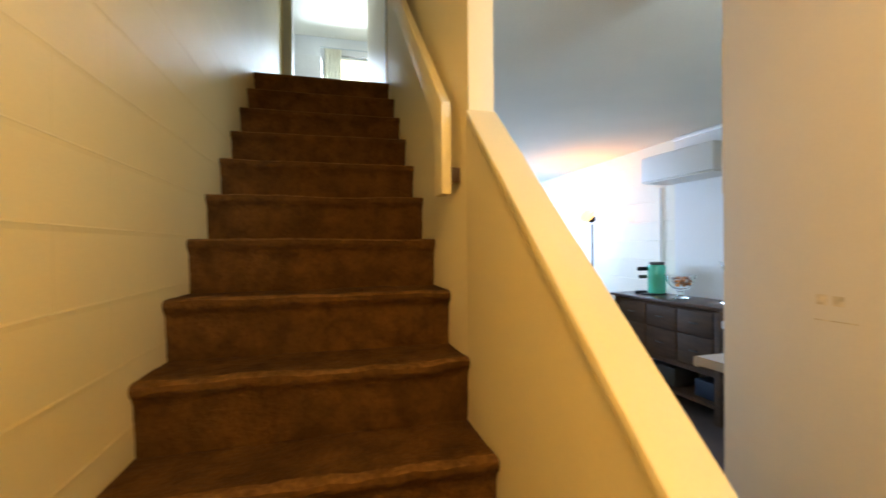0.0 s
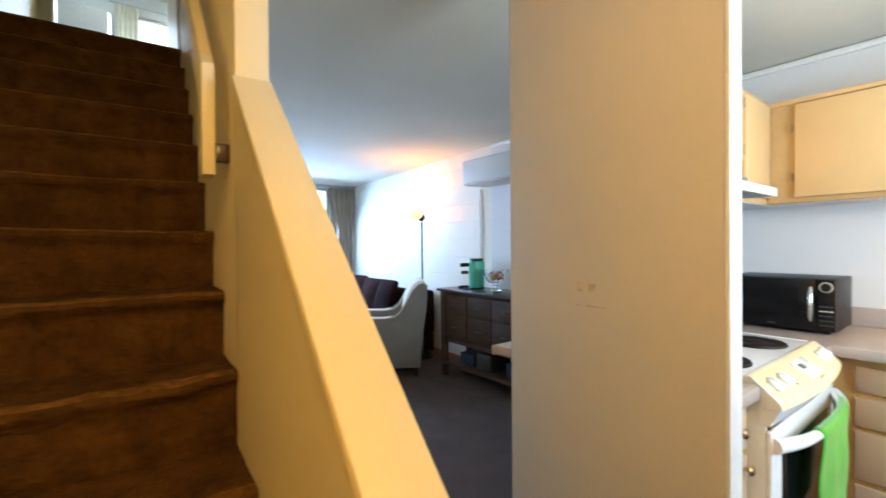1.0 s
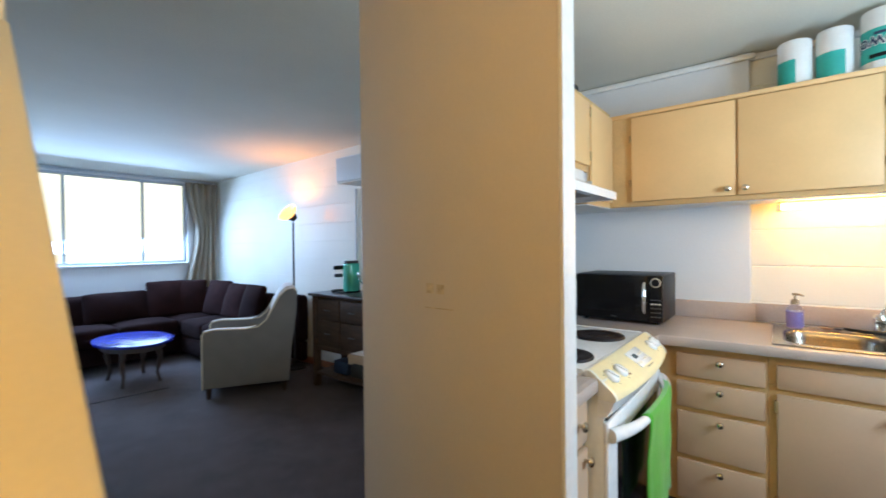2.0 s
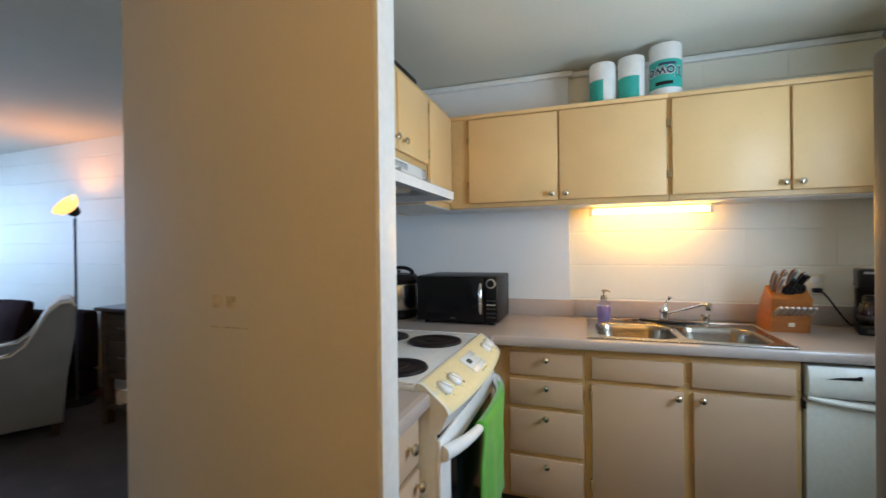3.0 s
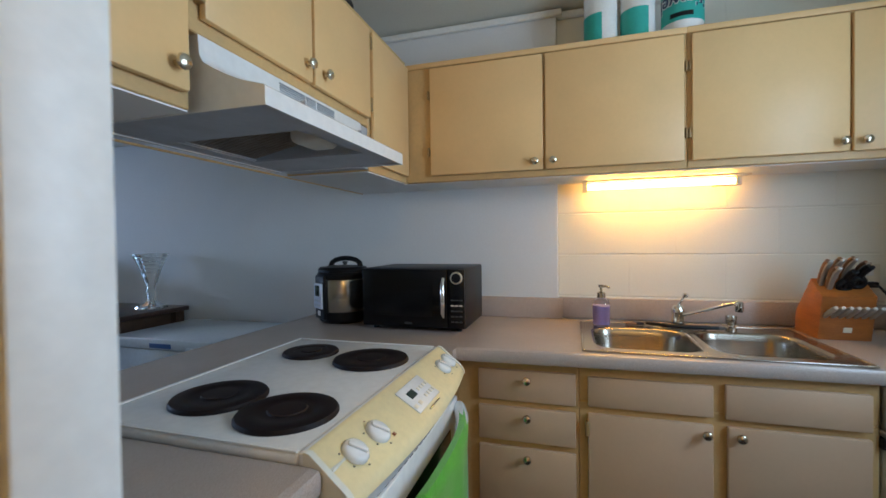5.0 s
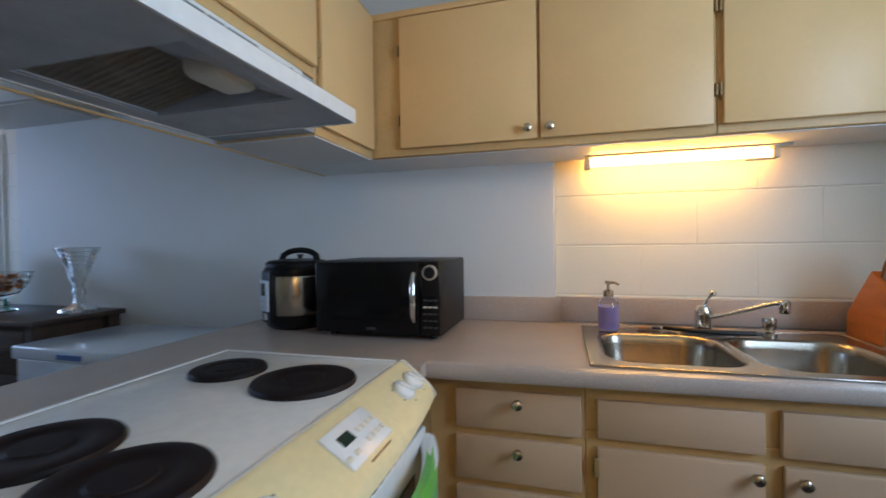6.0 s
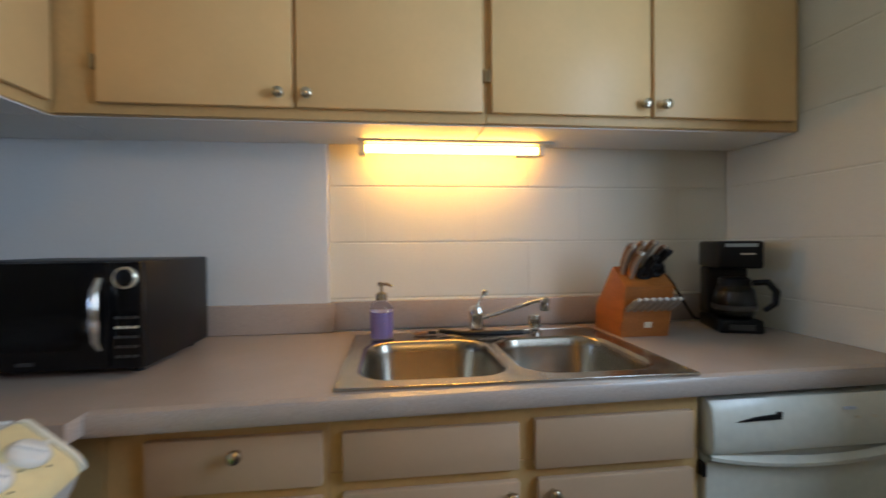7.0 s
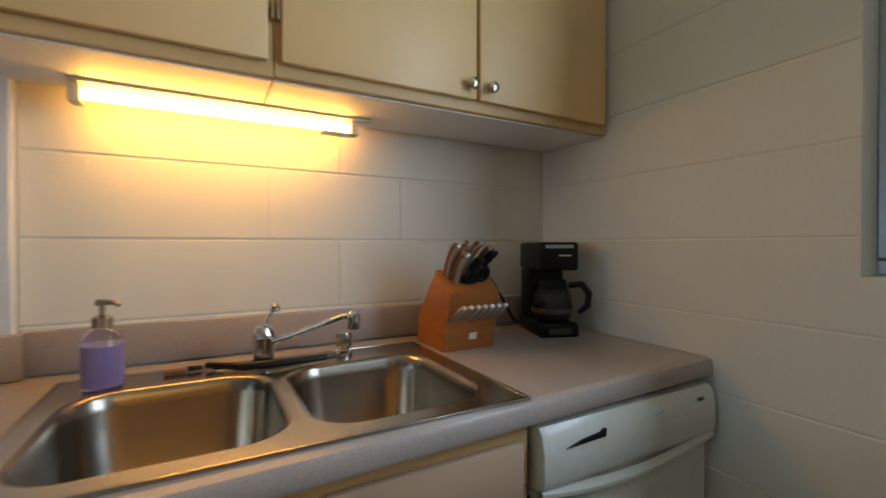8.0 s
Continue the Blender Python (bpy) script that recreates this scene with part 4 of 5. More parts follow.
def towel():
    t = thing("dish_towel", (2.66, 0.66, 0.72), "bright green dish towel over the oven handle", "towel")
    bm = bmesh.new()
    n, k = 18, 22
    grid = []
    for i in range(n + 1):
        u = i / n
        row = []
        for j in range(k + 1):
            v = j / k
            fold = 0.010 * math.sin(u * 9 + 2.2 * v) + 0.006 * math.sin(u * 21 + 1)
            x = 2.325 + 0.530 * u + 0.05 * v * (1 - u) - 0.012 * v * u
            hy = oven_handle_y(x)
            if v < 0.14:
                a = v / 0.14
                ang = math.pi * a
                y, z = hy + 0.019 * math.cos(ang), 0.730 + 0.020 * math.sin(ang)
                if a < 0.05:
                    z -= 0.03
            else:
                a = (v - 0.14) / 0.86
                y, z = hy - 0.020 + 0.010 * a + fold * min(1, a * 3), 0.730 - 0.440 * a + 0.02 * u * a
            row.append(bm.verts.new((x, y, z)))
        grid.append(row)
    for a, b in zip(grid, grid[1:]):
        for j in range(k):
            bm.faces.new((a[j], a[j + 1], b[j + 1], b[j]))
    cloth = part("cloth", bm, M_GREEN, t)
    s = cloth.modifiers.new("thick", "SOLIDIFY")
    s.thickness = 0.006


towel()


# ---- things on the worktop ----
def microwave():
    m = thing("microwave", (3.40, 1.0, TOP), "black countertop microwave with silver handle", "microwave")
    x0, x1, y0, y1, z0, z1 = 3.215, 3.575, 0.785, 1.255, TOP + 0.014, 1.187
    part("case", box((x0 + 0.012, y0, z0), (x1, y1, z1), 0.008, 2), M_BLACK, m)
    d = part("door", box((x0 - 0.006, y0 + 0.074, z0 + 0.004), (x0 + 0.0115, y1, z1 - 0.003), 0.005, 2), M_BLACKGLOSS, m)
    part("window", box((x0 - 0.0075, y0 + 0.14, z0 + 0.05), (x0 - 0.0055, y1 - 0.05, z1 - 0.045)), M_BLACKGLOSS, d)
    part("emblem", box((x0 - 0.0085, y0 + 0.235, z0 + 0.018), (x0 - 0.0062, y0 + 0.270, z0 + 0.026)), M_DARKGREY, d)
    part("handle", sweep([(x0 - 0.006, y0 + 0.092, z0 + 0.055), (x0 - 0.026, y0 + 0.090, z0 + 0.075), (x0 - 0.032, y0 + 0.088, z0 + 0.13), (x0 - 0.026, y0 + 0.090, z0 + 0.19), (x0 - 0.006, y0 + 0.092, z0 + 0.215)], [0.009, 0.010, 0.011, 0.010, 0.009], 10), M_CHROME, d)
    cp = part("control_panel", box((x0 - 0.004, y0 + 0.001, z0 + 0.004), (x0 + 0.0115, y0 + 0.072, z1 - 0.003), 0.004, 2), M_BLACKGLOSS, m)
    q = Vector((-1, 0, 0)).to_track_quat("Z", "Y").to_matrix().to_4x4()
    part("dial_ring", lathe([(0.026, 0), (0.026, 0.010), (0.0235, 0.013), (0.020, 0.010), (0.020, 0)], (x0 - 0.003, y0 + 0.034, z1 - 0.040), 28, q), M_RING, cp)
    part("dial", lathe([(0.0195, 0), (0.0195, 0.014), (0.016, 0.016), (0, 0.016)], (x0 - 0.003, y0 + 0.034, z1 - 0.040), 28, q), M_BLACK, cp)
    for j in range(5):
        for i in range(3):
            part("button", box((x0 - 0.0058, y0 + 0.010 + 0.018 * i, z0 + 0.030 + 0.023 * j), (x0 - 0.0036, y0 + 0.023 + 0.018 * i, z0 + 0.036 + 0.023 * j)), M_PLATE if j in (3, ) else M_DARKGREY, cp)
    for a in (y0 + 0.04, y1 - 0.04):
        for b in (x0 + 0.05, x1 - 0.05):
            part("foot", lathe([(0.014, 0), (0.014, 0.0139), (0, 0.0139)], (b, a, TOP), 12), M_BLACK, m)


microwave()


def pressure_cooker():
    x, y = 3.385, 1.452
    c = thing("pressure_cooker", (x, y, TOP), "steel and black electric pressure cooker beside the microwave", "pressure cooker")
    part("base", lathe([(0.105, 0), (0.119, 0.012), (0.122, 0.030), (0.120, 0.054), (0, 0.054)], (x, y, TOP), 40), M_BLACK, c)
    part("shell", lathe([(0.117, 0.0545), (0.120, 0.060), (0.120, 0.206), (0.118, 0.210), (0, 0.210)], (x, y, TOP), 40), M_STEEL, c)
    part("collar", lathe([(0.119, 0.2105), (0.126, 0.217), (0.127, 0.236), (0.121, 0.244), (0, 0.244)], (x, y, TOP), 40), M_BLACK, c)
    l = part("lid", lathe([(0.122, 0.2445), (0.122, 0.258), (0.112, 0.269), (0.060, 0.275), (0, 0.276)], (x, y, TOP), 40), M_BLACK, c)
    grip = [(x - 0.002 * abs(i - 4), y - 0.018 + 0.082 * math.cos(math.pi * i / 8), TOP + 0.267 + 0.044 * math.sin(math.pi * i / 8) ** 0.7) for i in range(9)]
    part("lid_handle", sweep(grip, [0.015, 0.013, 0.012, 0.012, 0.012, 0.012, 0.012, 0.013, 0.015], 12), M_BLACK, l)
    part("steam_valve", lathe([(0.010, 0.268), (0.010, 0.284), (0.014, 0.286), (0.014, 0.292), (0, 0.294)], (x + 0.055, y + 0.02, TOP), 14), M_DARKGREY, l)
    way = Vector((-0.83, 0.56, 0)).normalized()
    side = Vector((-way.y, way.x, 0))
    rot = Matrix((side, Vector((0, 0, 1)), way)).transposed().to_4x4()

    def plate2(lo, hi, bev):
        b2 = box(lo, hi, bev, 3)
        bmesh.ops.transform(b2, matrix=Matrix.Translation(Vector((x, y, TOP + 0.132)) + way * 0.108) @ rot, verts=b2.verts)
        return b2
    bz = part("panel_housing", plate2((-0.052, -0.112, 0.0), (0.052, 0.100, 0.020), 0.010), M_BLACK, c)
    part("control_panel", plate2((-0.044, -0.060, 0.0202), (0.044, 0.062, 0.029), 0.007), M_PANELBLUE, bz, "pale blue-grey control panel")
    part("display", plate2((-0.024, 0.000, 0.0292), (0.024, 0.052, 0.0304), 0.001), M_SCREEN, bz)
    for i in range(3):
        for j in range(2):
            part("button", plate2((-0.031 + 0.023 * i, -0.048 + 0.022 * j, 0.0292), (-0.015 + 0.023 * i, -0.038 + 0.022 * j, 0.0302), 0.001), M_ALU, bz)
    part("badge", plate2((-0.014, -0.094, 0.0202), (0.014, -0.070, 0.0225), 0.004), M_PAPER, bz, "small white mark under the panel")


pressure_cooker()


def soap():
    s = thing("soap_dispenser", (3.490, 0.232, TOP), "clear pump bottle half full of lilac soap", "soap dispenser")
    at = (3.490, 0.232, TOP + 0.009)
    part("liquid", lathe([(0, 0.004), (0.031, 0.004), (0.034, 0.012), (0.034, 0.086), (0, 0.086)], at, 24), M_SOAP, s, "lilac liquid soap")
    part("bottle", lathe([(0, 0.0), (0.033, 0.0), (0.036, 0.01), (0.036, 0.098), (0.030, 0.112), (0.016, 0.122), (0.015, 0.130)], at, 24), M_SOAPGLASS, s)
    p = part("pump", lathe([(0.018, 0.122), (0.018, 0.142), (0.012, 0.146), (0.005, 0.148), (0.005, 0.166), (0.012, 0.167), (0.012, 0.178), (0, 0.179)], at, 18), M_NICKEL, s)
    part("nozzle", sweep([(3.490, 0.232, TOP + 0.181), (3.472, 0.212, TOP + 0.182), (3.462, 0.200, TOP + 0.176)], [0.006, 0.005, 0.004], 8), M_NICKEL, p)


soap()
b = thing("dish_brush", (3.53, -0.10, TOP + 0.008), "black dish brush lying on the sink rim", "brush")
part("handle", sweep([(3.520, 0.045, TOP + 0.020), (3.455, -0.02, TOP + 0.024), (3.450, -0.12, TOP + 0.022), (3.460, -0.215, TOP + 0.020)], [0.007, 0.009, 0.009, 0.008], 8), M_BLACK, b)
part("grip", sweep([(3.4601, -0.2155, TOP + 0.020), (3.466, -0.240, TOP + 0.020)], [0.008, 0.006], 8), M_DARKGREY, b)
b = thing("scrubber", (3.53, 0.13, TOP + 0.008), "small brown and black scrubber on the sink rim", "scrubber")
part("pad", wobble(box((3.508, 0.085, TOP + 0.0105), (3.535, 0.130, TOP + 0.021), 0.005, 3), 30, 0.002), M_BROWNHANDLE, b)
part("handle", sweep([(3.522, 0.0845, TOP + 0.016), (3.525, 0.055, TOP + 0.015)], [0.006, 0.005], 8), M_BLACK, b)


def knife_block():
    k = thing("knife_block", (3.51, -0.615, TOP), "orange beech knife block full of steel-handled knives", "knife block")
    y0, y1 = -0.697, -0.530
    prof = [(3.425, TOP), (3.392, TOP + 0.166), (3.474, TOP + 0.226), (3.592, TOP + 0.082), (3.600, TOP)]
    body = prism(prof, "y", y0, y1, 0.004, 2)
    part("block", body, M_ORANGEWOOD, k)
    logo = box((-0.0025, -0.013, -0.010), (-0.0002, 0.013, 0.010), 0.001, 1)
    bmesh.ops.transform(logo, matrix=pose(3.4170, -0.619, TOP + 0.040, 0, -11.2), verts=logo.verts)
    part("logo_plate", logo, M_PLATE, k)
    for i in range(7):
        y = y0 + 0.014 + 0.0230 * i
        a = Vector((3.415, y, TOP + 0.086))
        w = Vector((-0.74, -0.20, 0.62)).normalized()
        kn = part("steak_knife", sweep([a, a + w * 0.012, a + w * 0.040, a + w * 0.062, a + w * 0.066], [0.006, 0.0088, 0.0096, 0.0088, 0.007], 10), M_HANDLE, k)
        part("rivet_end", sweep([a + w * 0.0665, a + w * 0.0715], [0.0066, 0.0055], 8), M_WHITE, kn)
    up = Vector((-0.46, 0, 0.89)).normalized()
    for i, (y, s, ln, dark, fan) in enumerate(((-0.552, 0.60, 0.125, 0, 0.02), (-0.570, 0.30, 0.112, 0, 0.0), (-0.586, 0.78, 0.124, 0, -0.03), (-0.614, 0.30, 0.098, 1, -0.05), (-0.622, 0.85, 0.124, 0, -0.06), (-0.650, 0.45, 0.112, 1, -0.12), (-0.656, 0.80, 0.108, 0, -0.10))):
        a = Vector((3.410 + 0.060 * s, y, TOP + 0.179 + 0.044 * s)) - up * 0.012
        w = (up + Vector((0, fan, 0))).normalized()
        bend = Vector((-0.020, fan * 0.06, -0.010))
        pts = [a, a + w * 0.014, a + w * ln * 0.35, a + w * ln * 0.62 + bend * 0.15, a + w * ln * 0.85 + bend * 0.55, a + w * ln * 0.97 + bend * 0.9, a + w * ln + bend * 1.1]
        h = part("knife", sweep(pts, [0.008, 0.0115, 0.013, 0.0142, 0.0150, 0.0125, 0.006], 12, flat=0.62), M_BLACK if dark else M_HANDLE, k)
        part("handle_scale", sweep([q + Vector((0.0010, 0.0072, 0.0050)) for q in pts[1:6]], [0.006, 0.0085, 0.0090, 0.0095, 0.008], 10), M_BLACK if dark else M_BROWNHANDLE, h)
    ring = [Vector((3.424, -0.652, TOP + 0.216)) + Vector((-0.45 * 0.020 * math.cos(q), 0.019 * math.sin(q), 0.85 * 0.020 * math.cos(q))) for q in (radians(30 * n) for n in range(13))]
    part("shears", sweep(ring, 0.0115, 8), M_BLACK, k)
    part("shears", sweep([q + Vector((-0.004, 0.040, -0.010)) for q in ring], 0.0105, 8), M_BLACK, k)


knife_block()


def coffee_maker():
    c = thing("coffee_maker", (3.50, -0.975, TOP), "black drip coffee maker with glass carafe", "coffee maker")
    y0, y1, x0, x1 = -1.050, -0.915, 3.405, 3.605
    part("base", box((x0, y0, TOP), (x1, y1, TOP + 0.045), 0.010, 3), M_BLACK, c)
    part("tower", box((x1 - 0.085, y0 + 0.004, TOP + 0.046), (x1, y1 - 0.004, TOP + 0.215), 0.008, 2), M_BLACK, c)
    part("head", box((x0 + 0.006, y0, TOP + 0.2155), (x1, y1, TOP + 0.308), 0.010, 3), M_BLACK, c)
    part("top_strip", box((x0 + 0.004, y0 + 0.02, TOP + 0.288), (x0 + 0.0058, y1 - 0.02, TOP + 0.299)), M_ALU, c)
    part("badge", box((x0 + 0.0035, y0 + 0.028, TOP + 0.262), (x0 + 0.0058, y1 - 0.065, TOP + 0.267)), M_PLATE, c)
    part("switch_panel", box((x0 - 0.0025, y0 + 0.03, TOP + 0.012), (x0 - 0.0003, y1 - 0.03, TOP + 0.030)), M_DARKGREY, c)
    at = (x0 + 0.062, (y0 + y1) / 2, TOP + 0.046)
    cf = part("carafe", lathe([(0, 0.001), (0.052, 0.001), (0.062, 0.02), (0.066, 0.055), (0.058, 0.095), (0.046, 0.115), (0.045, 0.116)], at, 28), M_GLASS, c)
    part("coffee", lathe([(0, 0.004), (0.050, 0.004), (0.060, 0.02), (0.064, 0.055), (0.057, 0.092), (0, 0.092)], at, 28), M_BLACKGLOSS, cf, "dark coffee in the carafe")
    part("band", lathe([(0.0475, 0.108), (0.0475, 0.130), (0.040, 0.138), (0, 0.140)], at, 28), M_BLACK, cf)
    part("lower_band", lathe([(0.0675, 0.030), (0.0685, 0.034), (0.0685, 0.042), (0.0675, 0.046)], at, 28), M_DARKGREY, cf)
    hx, hy = at[0] - 0.025, at[1] - 0.045
    part("carafe_handle", sweep([(hx, hy, at[2] + 0.120), (hx - 0.022, hy - 0.035, at[2] + 0.125), (hx - 0.032, hy - 0.055, at[2] + 0.095), (hx - 0.030, hy - 0.052, at[2] + 0.055), (hx - 0.015, hy - 0.028, at[2] + 0.030)], [0.010, 0.011, 0.011, 0.010, 0.008], 10), M_BLACK, cf)
    mid = Vector(((x0 + x1) / 2, (y0 + y1) / 2, 0))
    c.matrix_world = Matrix.Translation(mid) @ pose(0, 0, 0, 0, 0, -20) @ Matrix.Translation(-mid) @ c.matrix_basis


coffee_maker()
o = thing("outlet", (3.699, -0.825, 1.12), "ivory wall outlet with a black plug in it", "outlet", kind="structure")
part("plate", box((3.694, -0.868, 1.070), (3.6992, -0.788, 1.186), 0.003, 2), M_PLATE, o)
part("socket", box((3.6915, -0.845, 1.136), (3.6938, -0.811, 1.168), 0.004, 2), M_WHITE, o)
cd = thing("power_cord", (3.60, -0.84, TOP), "black power cord of the coffee maker", "cord")
part("plug", box((3.660, -0.848, 1.088), (3.6938, -0.810, 1.112), 0.005, 2), M_BLACK, cd)
part("cable", sweep([(3.659, -0.829, 1.100), (3.645, -0.838, 1.095), (3.636, -0.860, 1.062), (3.634, -0.888, 1.015), (3.638, -0.922, 0.965), (3.645, -0.950, 0.932), (3.652, -0.975, 0.9225)], 0.0045, 8), M_BLACK, cd)


def towel_roll(x, y, label, printed, r, tall, teal):
    t = thing("paper_towel_roll", (x, y, UT), label, "paper roll", "paper rolls on the wall cabinet")
    at = (x, y, UT + 0.003)
    part("roll", lathe([(0.020, 0.004), (0.022, 0), (r - 0.002, 0), (r, 0.005), (r, tall - 0.006), (r - 0.003, tall), (0.022, tall), (0.020, tall - 0.006)], at, 36), M_PAPER, t)
    z0, z1 = (0.036, 0.182) if printed else (0.010, 0.125)
    a0, a1 = radians(teal[0]), radians(teal[1])
    bm = bmesh.new()
    n = 24
    r += 0.0012
    lo = [bm.verts.new((x + r * math.cos(a0 + (a1 - a0) * i / n), y + r * math.sin(a0 + (a1 - a0) * i / n), at[2] + z0)) for i in range(n + 1)]
    hi = [bm.verts.new((v.co.x, v.co.y, at[2] + z1)) for v in lo]
    for i in range(n):
        bm.faces.new((lo[i], lo[i + 1], hi[i + 1], hi[i]))
    part("label", bm, M_TEALPRINT, t, "teal printed wrapper")
    if printed:
        r2 = r + 0.001
        for swell, out, m, word in ((0.0045, 0.0010, M_PAPER, "letter_edge"), (0.0014, 0.0020, M_NAVY, "lettering")):
            cu = bpy.data.curves.new(word, "FONT")
            cu.body, cu.size, cu.align_x = "Towel", 0.080, "CENTER"
            cu.offset = swell
            tmp = new(word, cu)
            me = bpy.data.meshes.new_from_object(tmp.evaluated_get(bpy.context.evaluated_depsgraph_get()))
            bpy.data.objects.remove(tmp)
            bm = bmesh.new()
            bm.from_mesh(me)
            mid = radians(166)
            for v in bm.verts:
                u, w = -v.co.x, -v.co.y            # upside down on the shelf
                a = mid + u / (r + out)
                v.co = Vector((x + (r + out) * math.cos(a), y + (r + out) * math.sin(a), at[2] + 0.143 + w))
            part(word, bm, m, t, "printed lettering" if m is M_NAVY else "white edge round the letters")
        for z, c, h, m in ((0.152, 178, 0.013, M_NAVY), (0.050, 166, 0.018, M_BLACK)):
            bm = bmesh.new()
            lo = [bm.verts.new((x + r2 * math.cos(radians(c + 62 * (i / 12 - 0.5))), y + r2 * math.sin(radians(c + 62 * (i / 12 - 0.5))), at[2] + z)) for i in range(13)]
            hi = [bm.verts.new((v.co.x, v.co.y, v.co.z + h)) for v in lo]
            for i in range(12):
                bm.faces.new((lo[i], lo[i + 1], hi[i + 1], hi[i]))
            part("print_bar", bm, m, t)
    return t


for x, y, lab, pr, r, tall, teal in ((3.475, 0.228, "short paper towel roll in white and teal wrapper", False, 0.068, 0.222, (75, 181)),
                                     (3.475, 0.080, "short paper towel roll in white and teal wrapper", False, 0.068, 0.236, (75, 209)),
                                     (3.465, -0.087, "tall paper towel roll standing upside down with printed wrapper", True, 0.078, 0.272, (90, 300))):
    towel_roll(x, y, lab, pr, r, tall, teal)
p = thing("storage_tray", (2.87, 1.25, RT), "black tray on top of the wall cabinets", "tray")
part("tray", box((2.60, 1.13, RT + 0.003), (2.95, 1.40, RT + 0.06), 0.02, 3), M_BLACK, p)


def fridge():
    f = thing("refrigerator", (1.45, -0.45, 0), "dark brown-grey refrigerator with textured side", "refrigerator")
    part("cabinet", box((1.10, -0.85, 0.02), (1.775, -0.142, 1.680), 0.006, 2), M_FRIDGE, f)
    part("door", box((1.7751, -0.85, 0.05), (1.835, -0.144, 1.673), 0.012, 3), M_FRIDGE, f)
    part("hinge_cover", box((1.735, -0.232, 1.6805), (1.830, -0.153, 1.708), 0.012, 3), M_BLACK, f)
    part("base", box((1.13, -0.78, 0.0), (1.77, -0.13, 0.0199)), M_BLACK, f)


fridge()
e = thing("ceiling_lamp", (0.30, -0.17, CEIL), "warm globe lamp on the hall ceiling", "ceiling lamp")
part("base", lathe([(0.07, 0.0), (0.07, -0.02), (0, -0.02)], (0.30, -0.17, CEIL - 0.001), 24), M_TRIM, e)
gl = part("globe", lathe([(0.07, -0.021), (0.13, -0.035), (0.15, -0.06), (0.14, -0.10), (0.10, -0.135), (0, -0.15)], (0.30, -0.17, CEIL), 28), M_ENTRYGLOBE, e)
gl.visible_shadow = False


# ---- stairs ----
RISE, RUN = 0.191, 0.2308


def step_profile(k, y, z, zb, last):
    """Carpeted riser and tread with a rounded nosing."""
    pts = [(y + 0.036, zb - 0.03), (y + 0.028, zb + 0.02), (y + 0.024, zb + (z - zb) * 0.5), (y + 0.020, z - 0.056), (y + 0.010, z - 0.040), (y - 0.001, z - 0.030), (y - 0.006, z - 0.018), (y - 0.003, z - 0.006), (y + 0.008, z), (y + 0.03, z + 0.001)]
    return pts + [(y + RUN * 0.5, z - 0.004), (y + RUN + 0.012, z - 0.003), (y + RUN + 0.06, z - 0.006)]


def stairs():
    s = thing("staircase", (0.31, 1.0, 0), "steep staircase with brown carpet, step edges coloured lighter", "staircase", kind="structure")
    for k in range(-2, 12):
        y, z = 1.495 + RUN * (k - 3), 1.044 + RISE * (k - 3)
        zb = max(0.035, z - RISE - 0.003)
        prof = step_profile(k, y, z, zb, k == 11)
        fine = []
        for (u0, v0), (u1, v1) in zip(prof, prof[1:]):
            m = max(1, round(math.hypot(u1 - u0, v1 - v0) / 0.018))
            fine += [(u0 + (u1 - u0) * q / m, v0 + (v1 - v0) * q / m) for q in range(m)]
        fine.append(prof[-1])
        n = 56
        bm = bmesh.new()
        rows = []
        for i in range(n + 1):
            x = ST_L - 0.003 + (ST_R + 0.012 - ST_L + 0.003) * i / n
            row = []
            for u, v in fine:
                w = noise.noise(Vector((x * 5, k * 3.7 + u * 4, v * 4)))
                w2 = noise.noise(Vector((x * 17, k * 9.1 + u * 15, v * 15)))
                w3 = noise.noise(Vector((x * 45, k * 5.1 + u * 45, v * 45)))
                row.append(bm.verts.new((x, u + 0.008 * w + 0.006 * w2 + 0.003 * w3, v + 0.006 * w + 0.003 * w2 + 0.0015 * w3)))
            rows.append(row)
        for a, b in zip(rows, rows[1:]):
            for j in range(len(fine) - 1):
                bm.faces.new((a[j], a[j + 1], b[j + 1], b[j]))
        st = part("step", bm, M_STAIRCARPET, s)
        st.data.materials.append(M_NOSING)
        m = len(fine) - 1
        # faces along the nosing take the lighter colour, as if catching light
        lightened = [v > z - 0.012 and u < y + 0.026 for u, v in fine[:m]]
        for f in st.data.polygons:
            f.material_index = int(lightened[f.index % m])


stairs()


def rail():
    h = thing("handrail", (0.69, 1.6, 1.56), "cream painted wooden handrail board on the stair wall", "handrail", kind="structure")
    x0, x1 = 0.668, 0.700
    poly = [(1.560, 1.560), (1.660, 1.560), (1.660, 1.815), (3.35, 3.43), (3.35, 3.55), (1.560, 1.850)]
    part("board", prism(poly, "x", x0, x1, 0.004, 2), M_CREAM, h)
    for y, z in ((1.585, 1.600), (2.6, 2.72)):
        part("bracket", box((x1 + 0.0005, y, z), (ST_R - 0.0005, y + 0.035, z + 0.05), 0.004, 2), M_DARKTOP, h)


rail()

